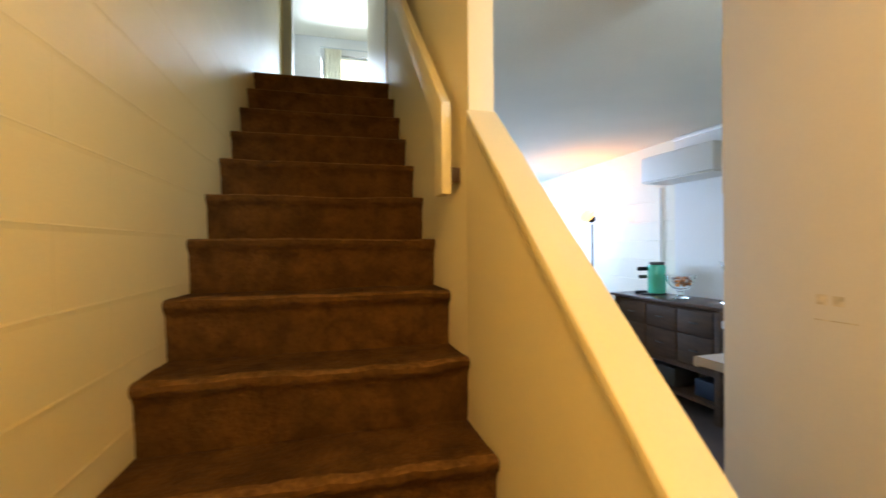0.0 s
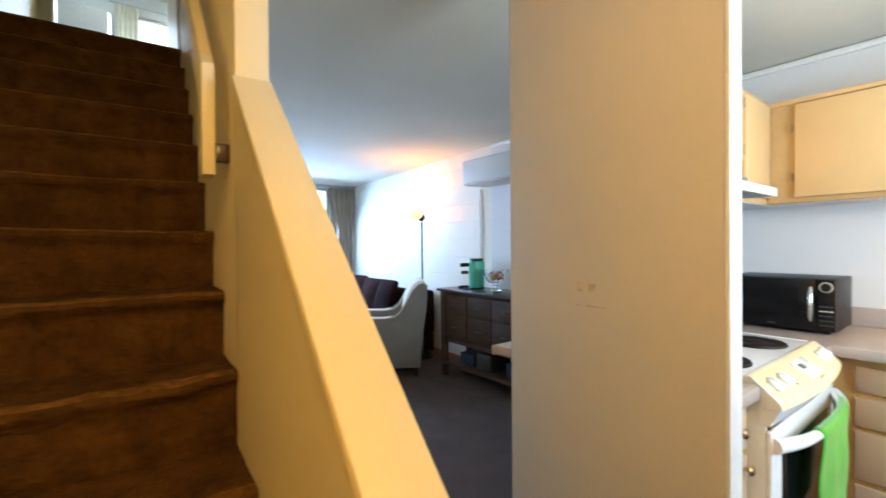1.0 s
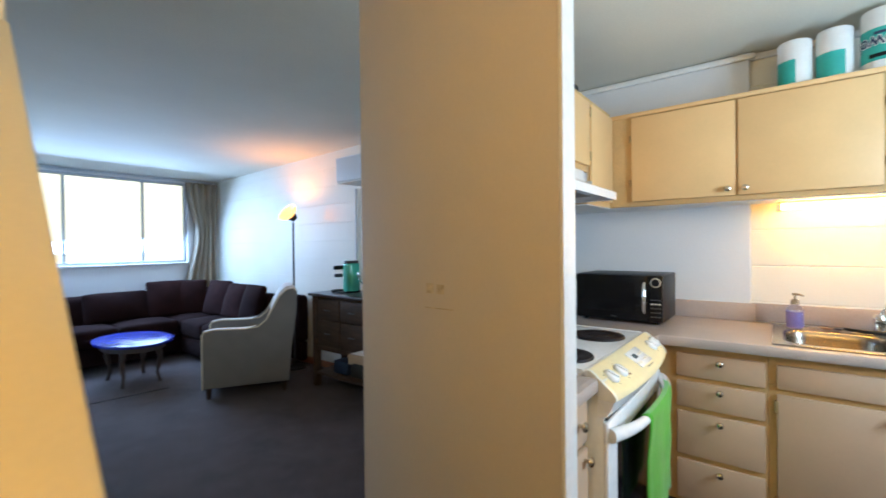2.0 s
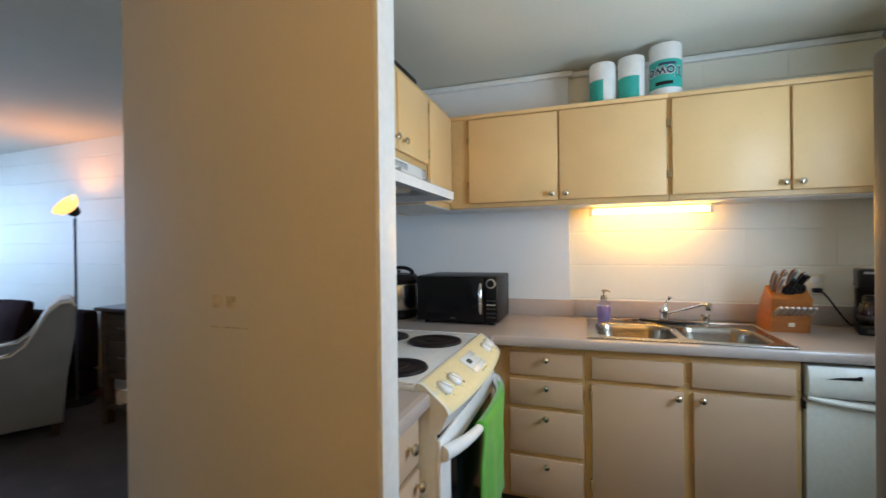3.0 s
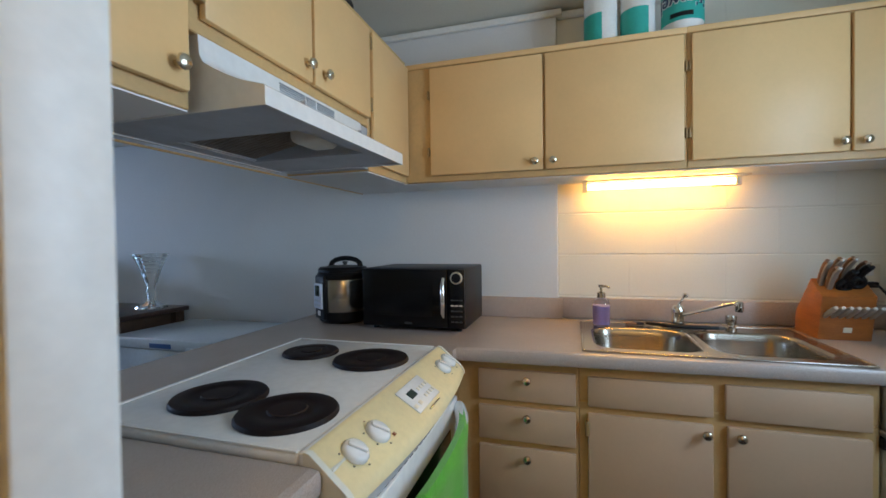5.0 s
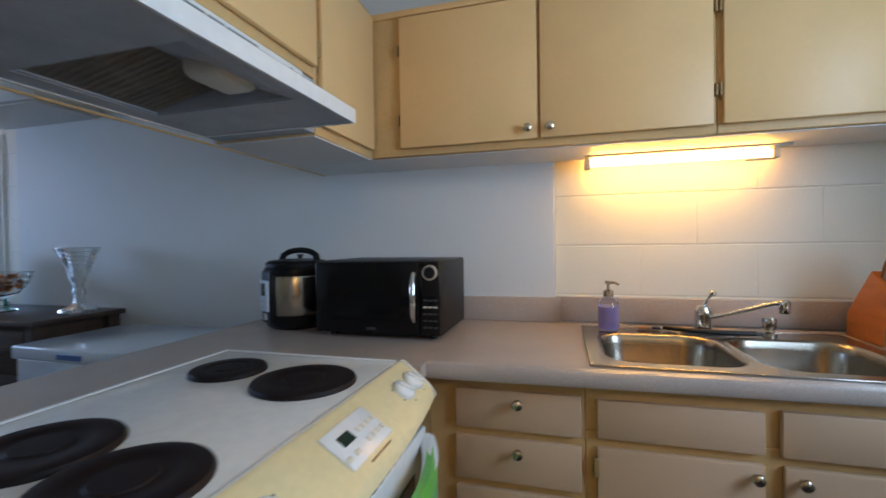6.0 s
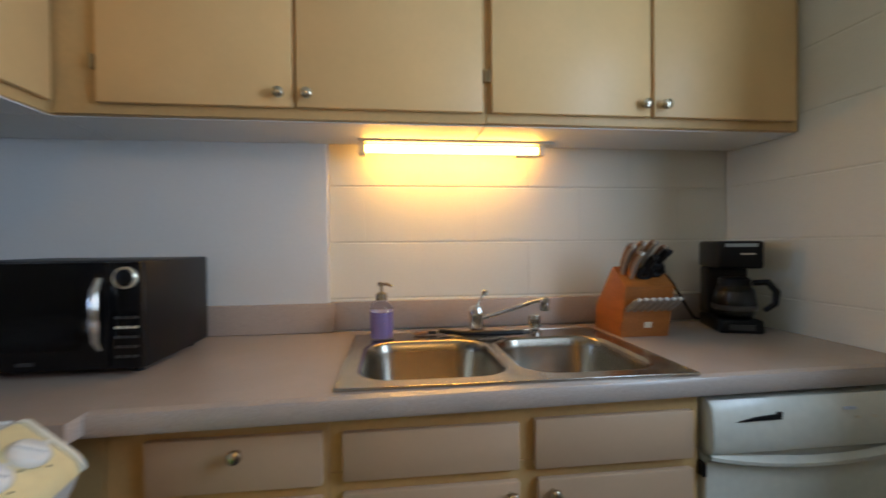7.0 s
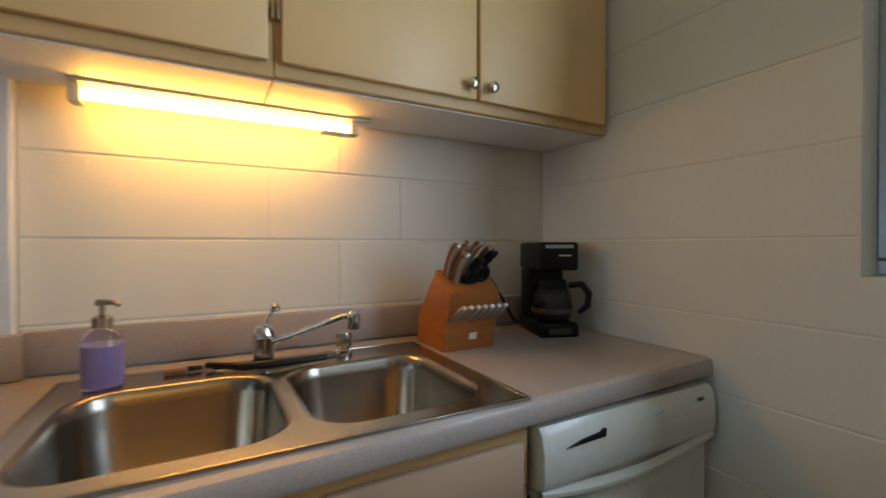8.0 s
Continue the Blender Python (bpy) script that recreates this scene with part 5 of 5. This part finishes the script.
# ---- living room ----
def dresser():
    d = thing("sideboard", (3.45, 3.30, 0), "weathered dark wood sideboard with drawers and open shelf", "sideboard")
    x0, x1, y0, y1, zt = 3.225, 3.630, 2.745, 3.930, 0.912
    part("top", box((x0 - 0.030, y0 - 0.03, zt - 0.028), (x1 + 0.010, y1 + 0.03, zt), 0.005, 2), M_DARKTOP, d)
    part("case", box((x0 + 0.018, y0 + 0.045, 0.36), (x1, y1 - 0.045, zt - 0.0285), 0.003, 1), M_DARKWOOD, d)
    for y in (y0, y1 - 0.06):
        for x in (x0, x1 - 0.06):
            part("leg", box((x, y, 0.0), (x + 0.06, y + 0.06, zt - 0.029), 0.004, 2), M_DARKWOOD, d)
    part("shelf", box((x0 + 0.01, y0 + 0.02, 0.115), (x1 - 0.01, y1 - 0.02, 0.145), 0.004, 2), M_DARKWOOD, d)
    part("apron", box((x0 + 0.008, y0 + 0.061, 0.36), (x0 + 0.0175, y1 - 0.061, 0.40), 0.002, 1), M_DARKWOOD, d)
    w = (y1 - y0 - 0.13) / 3
    for i in range(3):
        a = y0 + 0.065 + w * i
        for z0, z1 in ((0.66, 0.855), (0.415, 0.65)):
            dr = part("drawer", box((x0 + 0.002, a + 0.008, z0), (x0 + 0.0175, a + w - 0.008, z1), 0.004, 2), M_DARKWOOD, d)
            part("cup_pull", sweep([(x0, a + w / 2 - 0.035, (z0 + z1) / 2), (x0 - 0.018, a + w / 2 - 0.025, (z0 + z1) / 2), (x0 - 0.018, a + w / 2 + 0.025, (z0 + z1) / 2), (x0, a + w / 2 + 0.035, (z0 + z1) / 2)], 0.006, 8), M_DARKGREY, dr)
    for i, (y, h, m) in enumerate(((3.60, 0.12, M_NAVY), (3.35, 0.16, M_DARKGREY), (2.95, 0.14, M_NAVY))):
        bx = thing("storage_box", (3.45, y, 0.145), "dark box on the sideboard shelf", "box", "boxes on the sideboard shelf")
        part("box", box((3.30, y - 0.10, 0.1455), (3.58, y + 0.10, 0.1455 + h), 0.008, 2), m, bx)


dresser()


def capsule_machine():
    zt = 0.912
    m = thing("coffee_machine", (3.47, 3.66, zt), "mint green capsule coffee machine with black top", "coffee machine")
    part("body", prism(rounded(3.40, 3.56, 3.575, 3.700, 0.05), "z", zt + 0.012, zt + 0.285, 0.014, 3), M_MINT, m)
    part("base", prism(rounded(3.32, 3.56, 3.572, 3.703, 0.04), "z", zt + 0.0005, zt + 0.0118, 0.003, 1), M_BLACK, m)
    part("lid", prism(rounded(3.41, 3.55, 3.585, 3.690, 0.04), "z", zt + 0.2855, zt + 0.312, 0.01, 3), M_DARKGREY, m)
    part("head", box((3.335, 3.705, zt + 0.225), (3.45, 3.745, zt + 0.265), 0.012, 3), M_BLACK, m)
    part("spout", box((3.345, 3.705, zt + 0.150), (3.43, 3.740, zt + 0.185), 0.010, 3), M_DARKGREY, m)
    part("tray", box((3.325, 3.705, zt + 0.0005), (3.43, 3.76, zt + 0.03), 0.006, 2), M_BLACK, m)


capsule_machine()
g = thing("glass_bowl", (3.41, 3.29, 0.912), "wide footed glass bowl of orange sweets", "bowl")
at = (3.41, 3.29, 0.9125)
part("bowl", lathe([(0.030, 0.070), (0.070, 0.092), (0.098, 0.128), (0.113, 0.165), (0.126, 0.208), (0.121, 0.208), (0.107, 0.166), (0.092, 0.132), (0.066, 0.099), (0, 0.082)], at, 36), M_THIN, g)
for z, r in ((0.150, 0.1085), (0.180, 0.1190), (0.206, 0.1260)):
    part("ring", lathe([(r + 0.003 * math.cos(a), z + 0.003 * math.sin(a)) for a in (2 * math.pi * k / 8 for k in range(9))], at, 36), M_GLASS, g)
part("foot", lathe([(0, 0), (0.062, 0.0), (0.060, 0.010), (0.030, 0.020), (0.018, 0.034), (0.026, 0.046), (0.020, 0.056), (0.030, 0.0695), (0, 0.0695)], at, 32), M_GLASS, g, "heavy moulded glass foot")
rng = random.Random(4)
for i in range(42):
    a, r = rng.uniform(0, 6.28), 0.078 * math.sqrt(rng.random())
    z = 0.108 + 0.010 * (i // 6) + 0.25 * r
    part("sweet", lathe([(0, -0.015), (0.012, -0.010), (0.016, 0), (0.012, 0.010), (0, 0.015)], (at[0] + r * math.cos(a), at[1] + r * math.sin(a), at[2] + z), 8), (M_CANDY, M_CANDY, M_PAPER, M_REDWOOD)[i % 4], g)
g = thing("glass_vase", (3.50, 2.86, 0.912), "twisted clear glass vase", "vase")
bm = bmesh.new()
rings = []
prof = [(0.080, 0.0), (0.078, 0.012), (0.046, 0.026), (0.024, 0.045), (0.020, 0.075), (0.026, 0.10), (0.021, 0.13), (0.034, 0.165), (0.046, 0.21), (0.065, 0.27), (0.092, 0.335)]
for r, z in prof:
    rings.append([bm.verts.new((3.50 + (r + 0.09 * r * math.cos(8 * (t + z * 6))) * math.cos(t), 2.86 + (r + 0.09 * r * math.cos(8 * (t + z * 6))) * math.sin(t), 0.9125 + z)) for t in (2 * math.pi * i / 48 for i in range(48))])
for a, b in zip(rings, rings[1:]):
    for i in range(48):
        bm.faces.new((a[i], a[(i + 1) % 48], b[(i + 1) % 48], b[i]))
bm.faces.new(rings[0][::-1])
part("vase", bm, M_GLASS, g)
for i in range(6):
    z = 0.222 + 0.0222 * i
    r = 0.049 + 0.046 * (i / 5) ** 1.1
    part("ring", lathe([(r + 0.004 * math.cos(a), z + 0.004 * math.sin(a)) for a in (2 * math.pi * k / 8 for k in range(9))], (3.50, 2.86, 0.9125), 32), M_GLASS, g)

fz = thing("chest_freezer", (3.32, 2.14, 0), "small white chest freezer behind the range counter", "freezer")
part("cabinet", box((3.075, 1.735, 0.03), (3.56, 2.595, 0.788), 0.006, 3), M_FREEZER, fz)
l = part("lid", box((3.060, 1.730, 0.790), (3.57, 2.603, 0.845), 0.008, 3), M_FREEZER, fz)
part("latch", box((3.050, 1.98, 0.792), (3.0598, 2.10, 0.812), 0.003, 2), M_ALU, l)
part("sticker", box((3.0560, 2.20, 0.802), (3.0598, 2.335, 0.824), 0.001, 1), M_BADGE, l, "small blue maker's plate")
for x in (3.12, 3.52):
    for y in (1.78, 2.55):
        part("foot", lathe([(0.018, 0), (0.018, 0.0299), (0, 0.0299)], (x, y, 0), 10), M_BLACK, fz)

ac = thing("wall_air_conditioner", (3.50, 3.23, 1.98), "pale boxed-in unit high on the wall over the sideboard", "air conditioner")
part("case", box((3.345, 2.900, 1.990), (3.6645, 3.690, 2.225), 0.012, 3), M_WALL, ac)
part("base_strip", box((3.355, 2.910, 1.977), (3.6645, 3.680, 1.9895), 0.003, 1), M_TRIM, ac)
pc = thing("wall_conduit", (3.69, 3.84, 0), "thin painted conduit running down the block wall", "conduit", kind="structure")
part("pipe", sweep([(3.686, 3.80, 0.10), (3.686, 3.80, 1.97)], 0.010, 10), M_WALL, pc)


def floor_lamp():
    f = thing("floor_lamp", (3.47, 4.62, 0), "slim dark floor lamp with a lit tilted glass shade", "floor lamp")
    x, y = 3.47, 4.62
    part("base", lathe([(0.13, 0), (0.13, 0.012), (0.11, 0.022), (0.02, 0.03), (0, 0.03)], (x, y, 0), 28), M_BLACK, f)
    part("pole", sweep([(x, y, 0.030), (x, y, 1.64)], 0.011, 12), M_DARKGREY, f)
    part("joint", lathe([(0.007, 0), (0.007, 0.03), (0.016, 0.03), (0.016, 0.045), (0, 0.046)], (x, y, 1.6401), 14), M_ALU, f)
    tilt = Vector((-0.75, 0.05, 0.62)).to_track_quat("Z", "Y").to_matrix().to_4x4()
    hd = part("head", lathe([(0, -0.035), (0.030, -0.03), (0.045, -0.005), (0.052, 0.03), (0.046, 0.03), (0, 0.005)], (x, y, 1.700), 20, tilt), M_BLACK, f)
    sh = part("shade", lathe([(0.047, 0.031), (0.080, 0.045), (0.102, 0.070), (0.112, 0.10), (0.107, 0.10), (0.09, 0.070), (0.045, 0.042), (0, 0.04)], (x, y, 1.700), 28, tilt), M_SHADE, f, "glowing frosted glass shade")
    sh.visible_shadow = False


floor_lamp()


def armchair():
    c = thing("armchair", (0, 0, 0), "grey linen armchair with sloping arms and cream piping", "armchair")
    # local: faces +x, seat width along y
    W, D = 0.66, 0.80
    side = [(0.40, 0.092), (0.40, 0.55), (0.385, 0.582), (0.30, 0.597), (0.05, 0.588), (-0.06, 0.600), (-0.13, 0.655), (-0.19, 0.755), (-0.25, 0.862), (-0.32, 0.925), (-0.38, 0.93), (-0.41, 0.90), (-0.40, 0.70), (-0.355, 0.40), (-0.33, 0.088)]
    for s in (-1, 1):
        a, b = sorted((s * W / 2, s * (W / 2 - 0.085)))
        p = part("arm", prism(side, "y", a, b, 0.015, 3), M_CHAIR, c)
        for yy in (a, b):
            part("piping", sweep([(u, yy, v) for u, v in side[:12]], 0.007, 8), M_PIPING, p)
    part("arm_top", prism([(u, v + 0.004) for u, v in side[1:11]] + [(u, v - 0.012) for u, v in side[10:0:-1]], "y", -W / 2 + 0.004, -W / 2 + 0.081), M_CHAIRTOP, c)
    part("arm_top", prism([(u, v + 0.004) for u, v in side[1:11]] + [(u, v - 0.012) for u, v in side[10:0:-1]], "y", W / 2 - 0.081, W / 2 - 0.004), M_CHAIRTOP, c)
    part("back", prism([(-0.10, 0.42), (-0.20, 0.80), (-0.26, 0.90), (-0.32, 0.945), (-0.38, 0.95), (-0.405, 0.90), (-0.355, 0.40), (-0.33, 0.10), (-0.15, 0.10)], "y", -W / 2 + 0.0855, W / 2 - 0.0855, 0.01, 2), M_CHAIRTOP, c)
    part("seat_frame", box((-0.13, -W / 2 + 0.087, 0.10), (0.395, W / 2 - 0.087, 0.33), 0.01, 2), M_CHAIR, c)
    part("cushion", soft_box((-0.12, -W / 2 + 0.09, 0.332), (0.42, W / 2 - 0.09, 0.46), 0.02), M_CHAIR, c)
    for x, y in ((0.355, -0.285), (0.355, 0.285), (-0.29, -0.28), (-0.29, 0.28)):
        part("leg", lathe([(0.020, 0), (0.028, 0.093), (0, 0.093)], (x, y, 0), 10), M_LEG, c)
    c.matrix_world = pose(2.872, 4.426, 0, 0, 0, 150) @ Matrix.Diagonal((1.0, 1.0, 1.045, 1.0))
    return c


armchair()


def sofa():
    s = thing("sectional_sofa", (2.4, 6.4, 0), "dark brown microfibre corner sofa under the window", "sofa")
    part("base", box((1.02, 6.24, 0.06), (3.60, 6.94, 0.27), 0.03, 3), M_SOFA, s)
    part("base", box((2.90, 5.02, 0.06), (3.60, 6.2395, 0.27), 0.03, 3), M_SOFA, s)
    part("back", soft_box((1.02, 6.74, 0.275), (3.60, 6.95, 0.80), 0.02, 8, 0.06), M_SOFA, s)
    part("back", soft_box((3.40, 5.02, 0.275), (3.61, 6.735, 0.80), 0.02, 8, 0.06), M_SOFA, s)
    part("arm", soft_box((2.92, 4.86, 0.06), (3.60, 5.015, 0.60), 0.015, 5, 0.05), M_SOFA, s)
    part("back", soft_box((3.53, 4.60, 0.275), (3.65, 4.857, 0.81), 0.012, 4, 0.04), M_SOFA, s)
    part("base", box((3.54, 4.61, 0.06), (3.64, 4.857, 0.27), 0.02, 3), M_SOFA, s)
    for i, (a, b) in enumerate(((1.03, 1.64), (1.645, 2.26), (2.265, 2.88))):
        part("seat_cushion", soft_box((a, 6.20, 0.275), (b, 6.735, 0.47), 0.03, 6, 0.04, seed=i), M_SOFA, s)
    for i, (a, b) in enumerate(((5.03, 5.62), (5.625, 6.195))):
        part("seat_cushion", soft_box((2.88, a, 0.275), (3.395, b, 0.47), 0.03, 6, 0.04, seed=i + 5), M_SOFA, s)
    part("seat_cushion", soft_box((2.885, 6.20, 0.275), (3.395, 6.735, 0.47), 0.03, 6, 0.04, seed=9), M_SOFA, s)
    for x, y in ((1.08, 6.30), (1.08, 6.88), (3.54, 6.88), (2.96, 5.08), (3.54, 5.08)):
        part("foot", lathe([(0.03, 0), (0.035, 0.06), (0, 0.06)], (x, y, 0), 10), M_LEG, s)


sofa()
for i, (x, y, turn, lean, w, h, m) in enumerate(((1.38, 6.62, 0, 16, 0.56, 0.46, M_SOFA), (2.36, 6.63, 4, 16, 0.66, 0.36, M_SOFA), (2.90, 6.61, -8, 14, 0.46, 0.46, M_PILLOW), (3.10, 6.58, -25, 14, 0.50, 0.46, M_PILLOW),
                                                 (3.28, 6.18, -82, 16, 0.46, 0.46, M_PILLOW), (3.28, 5.72, -88, 18, 0.46, 0.44, M_PILLOW), (3.28, 5.30, -94, 16, 0.46, 0.44, M_SOFA))):
    t = thing("throw_pillow", (0, 0, 0), "dark brown throw pillow leaning on the sofa back", "pillow", "pillows on the sofa")
    part("pillow", soft_box((-w / 2, -0.035, 0), (w / 2, 0.035, h), 0.055, 6, 0.03, 0.006, i), m, t)
    t.matrix_world = pose(x, y, 0.485, 0, 0, turn) @ pose(0, 0, 0, -lean, 0, 0)


def coffee_table():
    t = thing("coffee_table", (2.20, 5.56, 0), "oval coffee table with glossy blue-grey top", "table")
    x, y = 2.20, 5.56
    pts = [(x + 0.33 * math.cos(2 * math.pi * i / 40), y + 0.48 * math.sin(2 * math.pi * i / 40)) for i in range(40)]
    part("tabletop", prism(pts, "z", 0.412, 0.436, 0.006, 2), M_TABLETOP, t)
    part("apron", prism([(x + (u - x) * 0.8, y + (v - y) * 0.8) for u, v in pts], "z", 0.350, 0.4115), M_LEG, t)
    for a in (45, 135, 225, 315):
        u, v = math.cos(radians(a)), math.sin(radians(a))
        part("leg", sweep([(x + 0.20 * u, y + 0.29 * v, 0.40), (x + 0.235 * u, y + 0.34 * v, 0.26), (x + 0.205 * u, y + 0.30 * v, 0.10), (x + 0.23 * u, y + 0.335 * v, 0.0)], [0.030, 0.026, 0.016, 0.018], 10), M_LEG, t)


coffee_table()


def curtain():
    c = thing("curtain", (3.45, 6.93, 0.5), "taupe curtain hanging beside the window", "curtain")
    bm = bmesh.new()
    n, k = 60, 16
    rows = []
    for j in range(k + 1):
        v = j / k
        z = 2.305 - 1.78 * v
        pinch = 1 - 0.38 * math.sin(min(1.0, v * 1.15) * math.pi) ** 2 + 0.06 * v
        row = []
        for i in range(n + 1):
            u = i / n
            x = 3.665 - 0.03 * math.sin(v * math.pi) - (0.42 * pinch) * (1 - u)
            row.append(bm.verts.new((x, 6.925 + 0.030 * math.sin(u * 30 + 0.5 * math.sin(v * 4)) + 0.008 * math.sin(u * 11 + v * 5), z)))
        rows.append(row)
    for a, b in zip(rows, rows[1:]):
        for i in range(n):
            bm.faces.new((a[i], a[i + 1], b[i + 1], b[i]))
    cl = part("cloth", bm, M_CURTAIN, c)
    s = cl.modifiers.new("thick", "SOLIDIFY")
    s.thickness = 0.004
    part("rod", sweep([(0.98, 6.955, 2.325), (3.68, 6.955, 2.325)], 0.014, 10), M_ALU, c)
    part("rod_cap", lathe([(0.02, -0.02), (0.024, 0), (0.02, 0.02), (0, 0.021)], (3.64, 6.955, 2.325), 12), M_TRIM, c)


curtain()
bb = thing("baseboard", (3.69, 4.2, 0), "reddish wood strip at the foot of the block wall", "trim", kind="structure")
part("strip", box((3.675, 3.97, 0.0), (3.699, 5.0, 0.07), 0.004, 1), M_REDWOOD, bb)

# upstairs: a curtain and a white cabinet glimpsed through the doorway
uc = thing("curtain", (0.40, 7.85, UZ0), "pale curtain beside the upstairs window", "curtain")
part("cloth", prism([(0.22 + 0.012 * i, 7.80 + 0.018 * math.sin(i * 1.3)) for i in range(24)] + [(0.22 + 0.012 * i, 7.806 + 0.018 * math.sin(i * 1.3)) for i in range(23, -1, -1)], "z", UZ0 - 0.2, UZ1 + 0.05), M_PALECURTAIN, uc)
part("rod", sweep([(0.15, 7.82, UZ1 + 0.07), (1.9, 7.82, UZ1 + 0.07)], 0.012, 8), M_ALU, uc)
wc = thing("wardrobe", (0.1, 7.4, UP), "white cupboard in the upstairs room", "cupboard")
part("body", box((-0.35, 7.30, UP + 0.001), (0.18, 7.85, UP + 1.85), 0.01, 2), M_WHITE, wc)
solid("trim_upper_wall", box((ST_R - 0.014, 3.45, UP), (ST_R - 0.0005, 3.52, UP + 2.0), 0.004, 1), M_TRIM, "white casing on the upstairs wall", "trim")


# ---- concrete blocks of the painted walls ----
def block_mesh(w, h, g, e, beaded):
    """A block whose long edges are eased, or rise to a low bead of paint; its ends nearly touch the next under the paint."""
    if beaded:
        outline = [(-0.0113, -h / 2 + g), (0, -h / 2 + g), (0, h / 2 - g), (-0.0113, h / 2 - g), (-0.0100, h / 2 - g - 0.011), (-0.0100, -h / 2 + g + 0.0035)]
    else:
        outline = [(-0.0075, -h / 2 + g), (0, -h / 2 + g), (0, h / 2 - g), (-0.0075, h / 2 - g), (-0.010, h / 2 - g - 0.0025), (-0.010, -h / 2 + g + 0.0025)]
    bm = prism(outline, "x", -w / 2 + e, w / 2 - e)
    me = finish(bm, "block", M_BLOCK)
    if beaded:
        me.shade_flat()
    return me


MESHES = {}


def block_wall(parent, a0, a1, z0, z1, place, h=0.2032, w=0.4064, shift=0.0, material=None, skip=None, base=0.0, bed=0.0016, end=0.00015, beaded=False):
    """Running-bond blocks over a stretch of wall; place(a, z) gives each block's pose."""
    c0 = int(math.floor((z0 - base) / h + 0.01))
    c = c0
    while base + c * h < z1 - 0.01:
        lo, hi = max(z0, base + c * h), min(z1, base + (c + 1) * h)
        off = shift + (w / 2 if c % 2 else 0)
        i = int(math.floor((a0 - off) / w))
        while off + i * w < a1 - 0.005:
            s, e = max(a0, off + i * w), min(a1, off + (i + 1) * w)
            i += 1
            if e - s < 0.02 or hi - lo < 0.02 or (skip and skip((s + e) / 2, (lo + hi) / 2)):
                continue
            key = (round(e - s, 4), round(hi - lo, 4), material.name, bed, end, beaded)
            if key not in MESHES:
                MESHES[key] = block_mesh(e - s, hi - lo, bed, end, beaded)
                MESHES[key].materials[0] = material
            ob = new("block", MESHES[key])
            ob.matrix_world = place((s + e) / 2, (lo + hi) / 2)
            ob.parent = parent
        c += 1


# thick paint leaves the joints about 2 mm deep
block_wall(wall_east, SOUTH - 0.003, 0.418, 0.8128, CEIL, lambda a, z: pose(EAST + 0.0106, a, z, 0, 0, -90), shift=0.092 - 0.2032, material=M_BLOCK, base=0.0085, bed=0.0022, end=0.0006)
block_wall(wall_east, 3.601, NORTH - 0.002, 0.2032, CEIL, lambda a, z: pose(EAST + 0.0112, a, z, 0, 0, -90), shift=0.099, material=M_BLOCK, base=0.0085, bed=0.0022)
for a0, a1, z1 in ((KW1 + 0.001, EAST - 0.003, CEIL), (KW0 + 0.001, KW1 + 0.001, KZ0), (1.10, KW0 + 0.001, CEIL)):
    block_wall(wall_south, a0, a1, 0.4064, z1, lambda a, z: pose(a, SOUTH - 0.0120, z, 0, 0, 180), shift=0.05, material=M_BLOCK, base=0.0105, bed=0.0014, end=0.0)
block_wall(wall_west, 0.30, 5.14, 0.47, 3.8, lambda a, z: pose(ST_L - 0.0102, a, z, 0, 0, 90), h=0.1665, w=0.42, shift=0.15, material=M_CREAMBLOCK, base=1.106 - 6 * 0.1665, bed=0.0003, beaded=True)

# the hall side of the flat stands a little askew to the kitchen wall
SKEW = Matrix.Translation((0.738, 1.50, 0)) @ pose(0, 0, 0, 0, 0, -2.8) @ Matrix.Translation((-0.738, -1.50, 0))
for ob in (wall_west, bpy.data.objects["staircase"], bpy.data.objects["handrail"], bpy.data.objects["wall_stair"], bpy.data.objects["half_wall"], bpy.data.objects["half_wall_cap"],
           bpy.data.objects["floor_upper"], bpy.data.objects["ceiling_upper"], bpy.data.objects["wall_stairwell_south"], bpy.data.objects["wall_upper_door"], bpy.data.objects["trim_upper_door"],
           bpy.data.objects["wall_upper_north"], bpy.data.objects["wall_upper_east"], bpy.data.objects["wall_upper_west"], bpy.data.objects["wall_upper_south"], bpy.data.objects["window_3"],
           uc, wc, bpy.data.objects["trim_upper_wall"]):
    ob.matrix_world = SKEW @ ob.matrix_basis
TURNED = Matrix.Translation((1.655, 0.706, 0)) @ pose(0, 0, 0, 0, 0, -2.6) @ Matrix.Translation((-1.655, -0.706, 0))
for ob in (wall_partition, bpy.data.objects["trim_partition"], plate):
    ob.matrix_world = TURNED @ ob.matrix_basis
